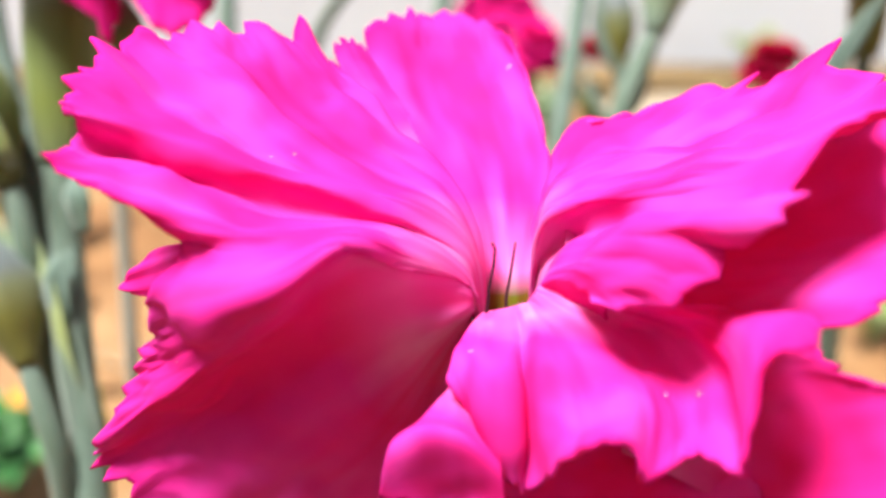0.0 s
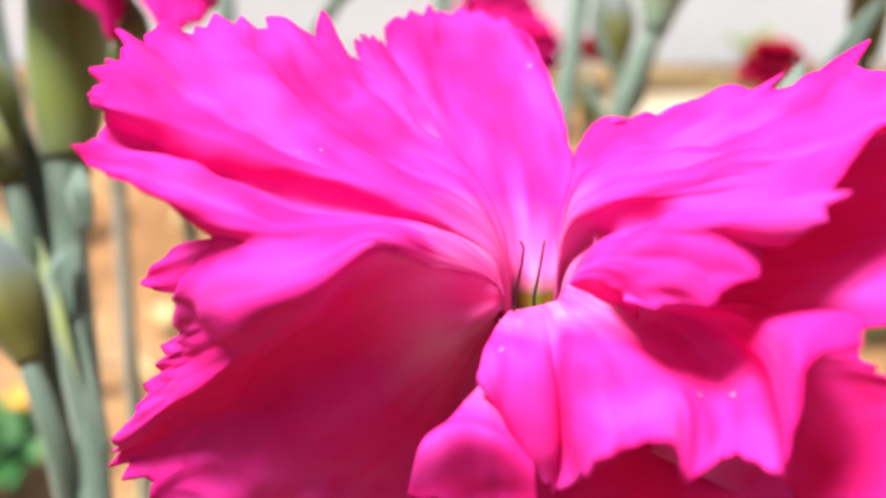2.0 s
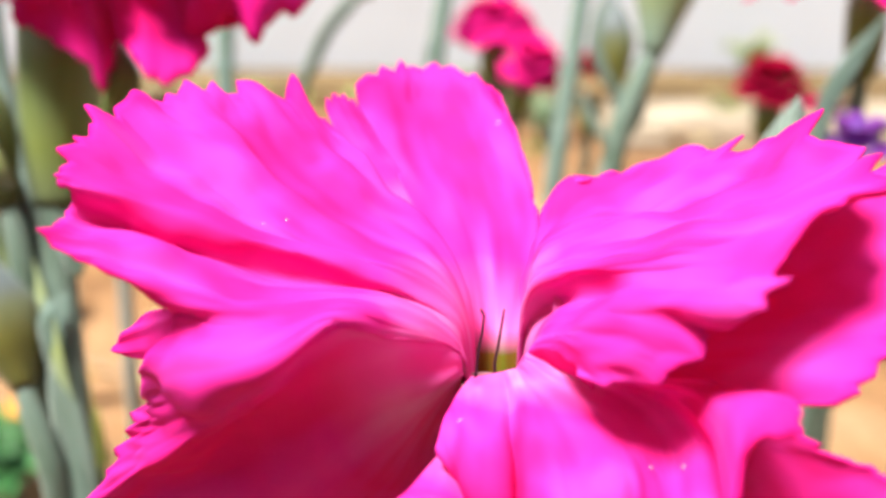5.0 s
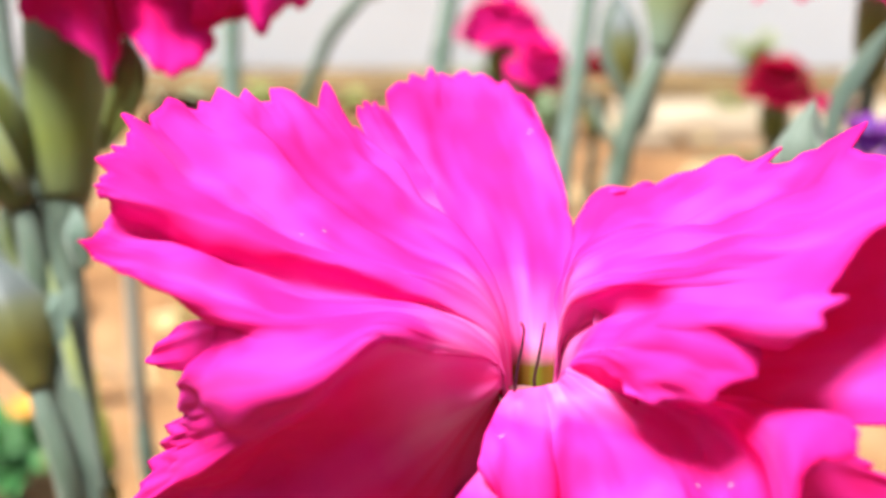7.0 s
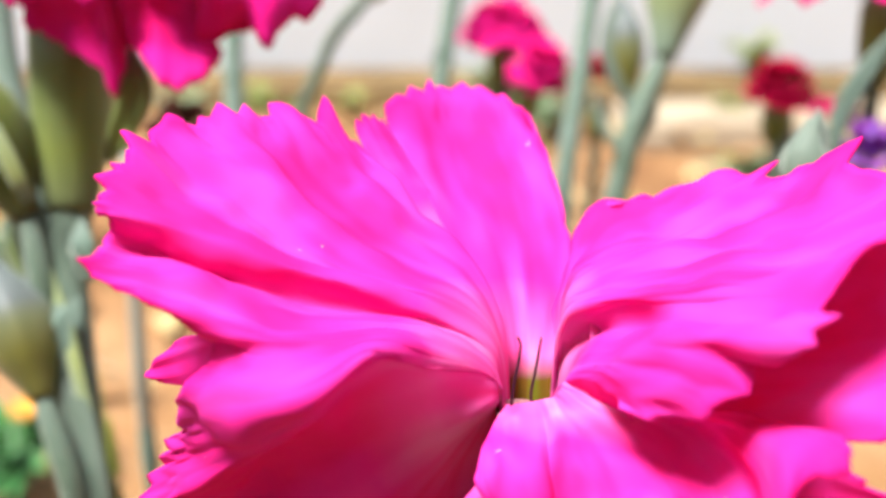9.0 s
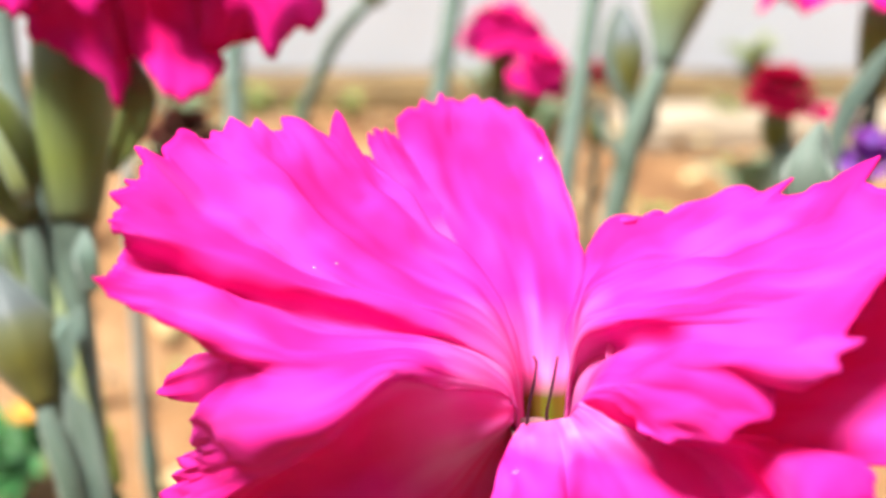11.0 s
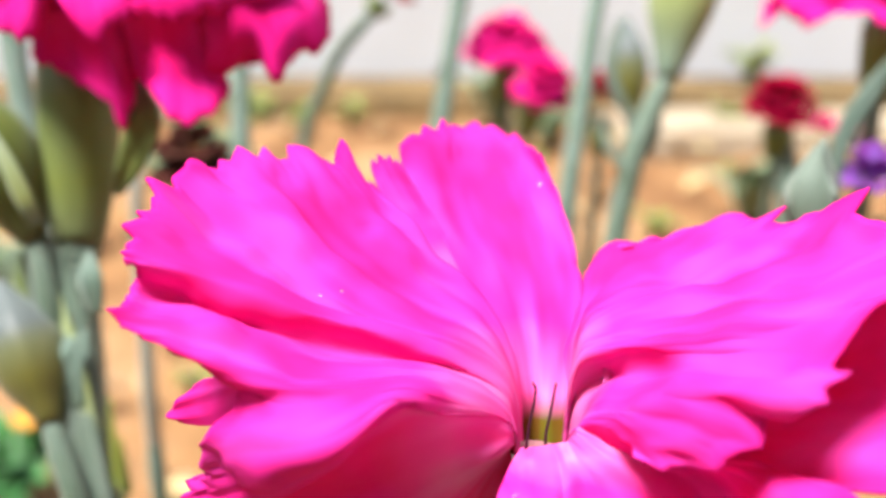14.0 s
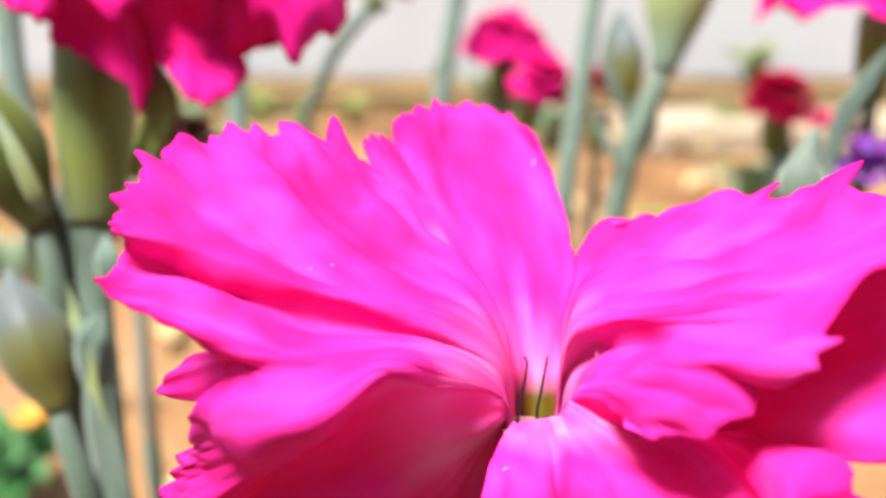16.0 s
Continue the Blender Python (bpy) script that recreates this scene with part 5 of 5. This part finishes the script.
# fallen leaves and clods over the soil
def litter(name, count, mat, seed, size, label):
    rng = random.Random(seed)
    verts, faces, uvs = [], [], []
    for k in range(count):
        x, y = rng.uniform(-1.0, 1.3), rng.uniform(0.45, 1.5)
        a, ln = rng.uniform(0, 6.28), size * rng.uniform(0.5, 1.4)
        d = vec(math.cos(a), math.sin(a), 0) * ln
        c4 = vec(x, y, 0.012)
        g2 = leaf_geo([c4 - d * 0.5, c4 + vec(0, 0, ln * 0.22), c4 + d * 0.5 + vec(0, 0, ln * rng.uniform(0, 0.3))], [ln * 0.08, ln * 0.28, ln * 0.04], fold=rng.uniform(0.1, 0.6), rings=7)
        n0 = len(verts)
        verts += list(g2[0])
        faces += [tuple(i + n0 for i in f) for f in g2[1]]
        uvs += g2[2]
    return tagged(link(name, verts, faces, mat, uvs), label, "litter", kind="stuff")


DRY = plant_material("dry_leaf", [(0.0, (0.2, 0.1, 0.03)), (0.5, (0.36, 0.19, 0.06)), (1.0, (0.28, 0.14, 0.05))], bloom=0.0)
STRAW = plant_material("straw", [(0.0, (0.5, 0.36, 0.16)), (1.0, (0.6, 0.46, 0.24))], bloom=0.0)
litter("dry_leaf_litter", 150, DRY, 91, 0.035, "brown dry leaves scattered on the soil")
litter("straw_litter", 110, STRAW, 92, 0.03, "pale straw bits scattered on the soil")
litter("seedling_litter", 70, WEED, 93, 0.03, "tiny yellow-green seedlings scattered on the soil")

# ---- sway ----
SWAY = [
    (0.0, 0.00385, 0.05963, 0.33141, 0.00, -0.00, 0.00),
    (0.5, 0.00459, 0.05989, 0.33087, 0.05, -0.12, 0.14),
    (1.0, 0.00442, 0.06022, 0.33130, -0.05, 0.27, 0.30),
    (1.5, 0.00423, 0.05845, 0.33215, 0.18, 0.33, -0.02),
    (2.0, 0.00567, 0.05981, 0.33179, -0.21, 0.73, 0.47),
    (2.5, 0.00173, 0.05967, 0.33065, -0.09, -0.00, 0.31),
    (3.0, 0.00326, 0.06088, 0.33181, -0.22, 0.04, 0.52),
    (3.5, 0.00288, 0.05888, 0.33159, -0.05, 0.39, 0.34),
    (4.0, 0.00523, 0.05970, 0.33060, -0.12, 0.66, 0.51),
    (4.5, 0.00275, 0.05989, 0.33080, -0.15, 0.37, 0.38),
    (7.0, 0.00425, 0.05968, 0.33053, -0.30, 0.82, 0.42),
    (7.5, 0.00264, 0.05955, 0.33122, -0.29, 0.63, 0.26),
    (8.0, 0.00389, 0.05920, 0.33133, -0.33, 0.76, 0.22),
    (8.5, 0.00360, 0.05967, 0.33057, -0.32, 0.80, 0.29),
    (9.0, 0.00336, 0.06005, 0.33035, -0.45, 0.63, 0.20),
    (9.5, 0.00349, 0.05915, 0.33122, -0.39, 0.89, 0.25),
    (10.0, 0.00391, 0.05945, 0.33052, -0.44, 0.89, 0.19),
    (12.5, 0.00335, 0.05942, 0.33068, -0.52, 0.91, 0.18),
    (13.0, 0.00303, 0.05906, 0.33120, -0.45, 1.04, 0.21),
    (13.5, 0.00438, 0.05983, 0.32977, -0.50, 1.09, 0.14),
    (14.0, 0.00306, 0.05965, 0.33016, -0.51, 1.01, 0.19),
    (14.5, 0.00488, 0.05868, 0.32970, -0.41, 1.57, 0.23),
    (15.0, 0.00253, 0.06062, 0.33130, -0.45, 1.35, 0.10),
    (15.5, 0.00359, 0.05921, 0.32997, -0.43, 1.09, 0.13),
    (16.0, 0.00343, 0.05933, 0.33099, -0.49, 0.98, 0.26),
]
SWAY_LEFT = [
    (0.0, -0.05456, 0.14029, 0.34752),
    (0.5, -0.05655, 0.14075, 0.34780),
    (1.0, -0.05416, 0.14103, 0.34759),
    (1.5, -0.05398, 0.14163, 0.34867),
    (2.0, -0.05404, 0.14116, 0.34798),
    (2.5, -0.05744, 0.14062, 0.34708),
    (3.0, -0.05639, 0.14074, 0.34792),
    (3.5, -0.05667, 0.14042, 0.34772),
    (4.0, -0.05346, 0.13946, 0.34632),
    (4.5, -0.05484, 0.13918, 0.34604),
    (7.0, -0.05597, 0.14034, 0.34722),
    (7.5, -0.05679, 0.14083, 0.34788),
    (8.0, -0.05578, 0.14080, 0.34784),
    (8.5, -0.05656, 0.14052, 0.34732),
    (9.0, -0.05592, 0.14020, 0.34658),
    (9.5, -0.05673, 0.14072, 0.34762),
    (10.0, -0.05572, 0.14034, 0.34663),
    (12.5, -0.05619, 0.13955, 0.34680),
    (13.0, -0.05643, 0.13940, 0.34738),
    (13.5, -0.05504, 0.13820, 0.34584),
    (14.0, -0.05615, 0.13800, 0.34643),
    (14.5, -0.05284, 0.13751, 0.34595),
    (15.0, -0.05692, 0.13827, 0.34812),
    (15.5, -0.05668, 0.13783, 0.34724),
    (16.0, -0.05287, 0.13812, 0.34751),
]


SWAY_BUD = [
    (0.0, -0.00156, 0.00093, -0.00196),
    (0.5, -0.00239, 0.00121, -0.00213),
    (1.0, -0.00127, 0.00138, -0.00247),
    (1.5, -0.00133, 0.00182, -0.00170),
    (2.0, -0.00139, 0.00178, -0.00150),
    (2.5, -0.00292, 0.00134, -0.00249),
    (3.0, -0.00222, 0.00146, -0.00165),
    (3.5, -0.00265, 0.00131, -0.00137),
    (4.0, -0.00145, 0.00128, -0.00058),
    (4.5, -0.00215, 0.00128, -0.00035),
    (7.0, -0.00163, 0.00181, -0.00047),
    (7.5, -0.00227, 0.00219, -0.00004),
    (8.0, -0.00161, 0.00214, -0.00007),
    (8.5, -0.00189, 0.00202, -0.00019),
    (9.0, -0.00168, 0.00183, -0.00061),
    (9.5, -0.00248, 0.00221, 0.00012),
    (10.0, -0.00198, 0.00212, -0.00025),
    (12.5, -0.00189, 0.00149, 0.00006),
    (13.0, -0.00228, 0.00137, 0.00080),
    (13.5, -0.00111, 0.00058, -0.00006),
    (14.0, -0.00203, 0.00039, 0.00024),
    (14.5, 0.00000, 0.00000, 0.00000),
    (15.0, -0.00269, 0.00037, 0.00114),
    (15.5, -0.00205, 0.00004, 0.00040),
    (16.0, -0.00000, 0.00012, 0.00038),
]


def motions():
    walk(flower, [(t, pose(x, y, z, a, b2, c2)) for t, x, y, z, a, b2, c2 in SWAY])
    home, rim_home = left_bud.location.copy(), edge_bud.location.copy()
    walk(left_bud, [(t, Matrix.Translation(home + Vector(d))) for t, *d in SWAY_BUD])
    walk(edge_bud, [(t, Matrix.Translation(rim_home + Vector(d))) for t, *d in SWAY_BUD])
    walk(left_bloom, [(t, pose(*p2)) for t, *p2 in SWAY_LEFT])


motions()
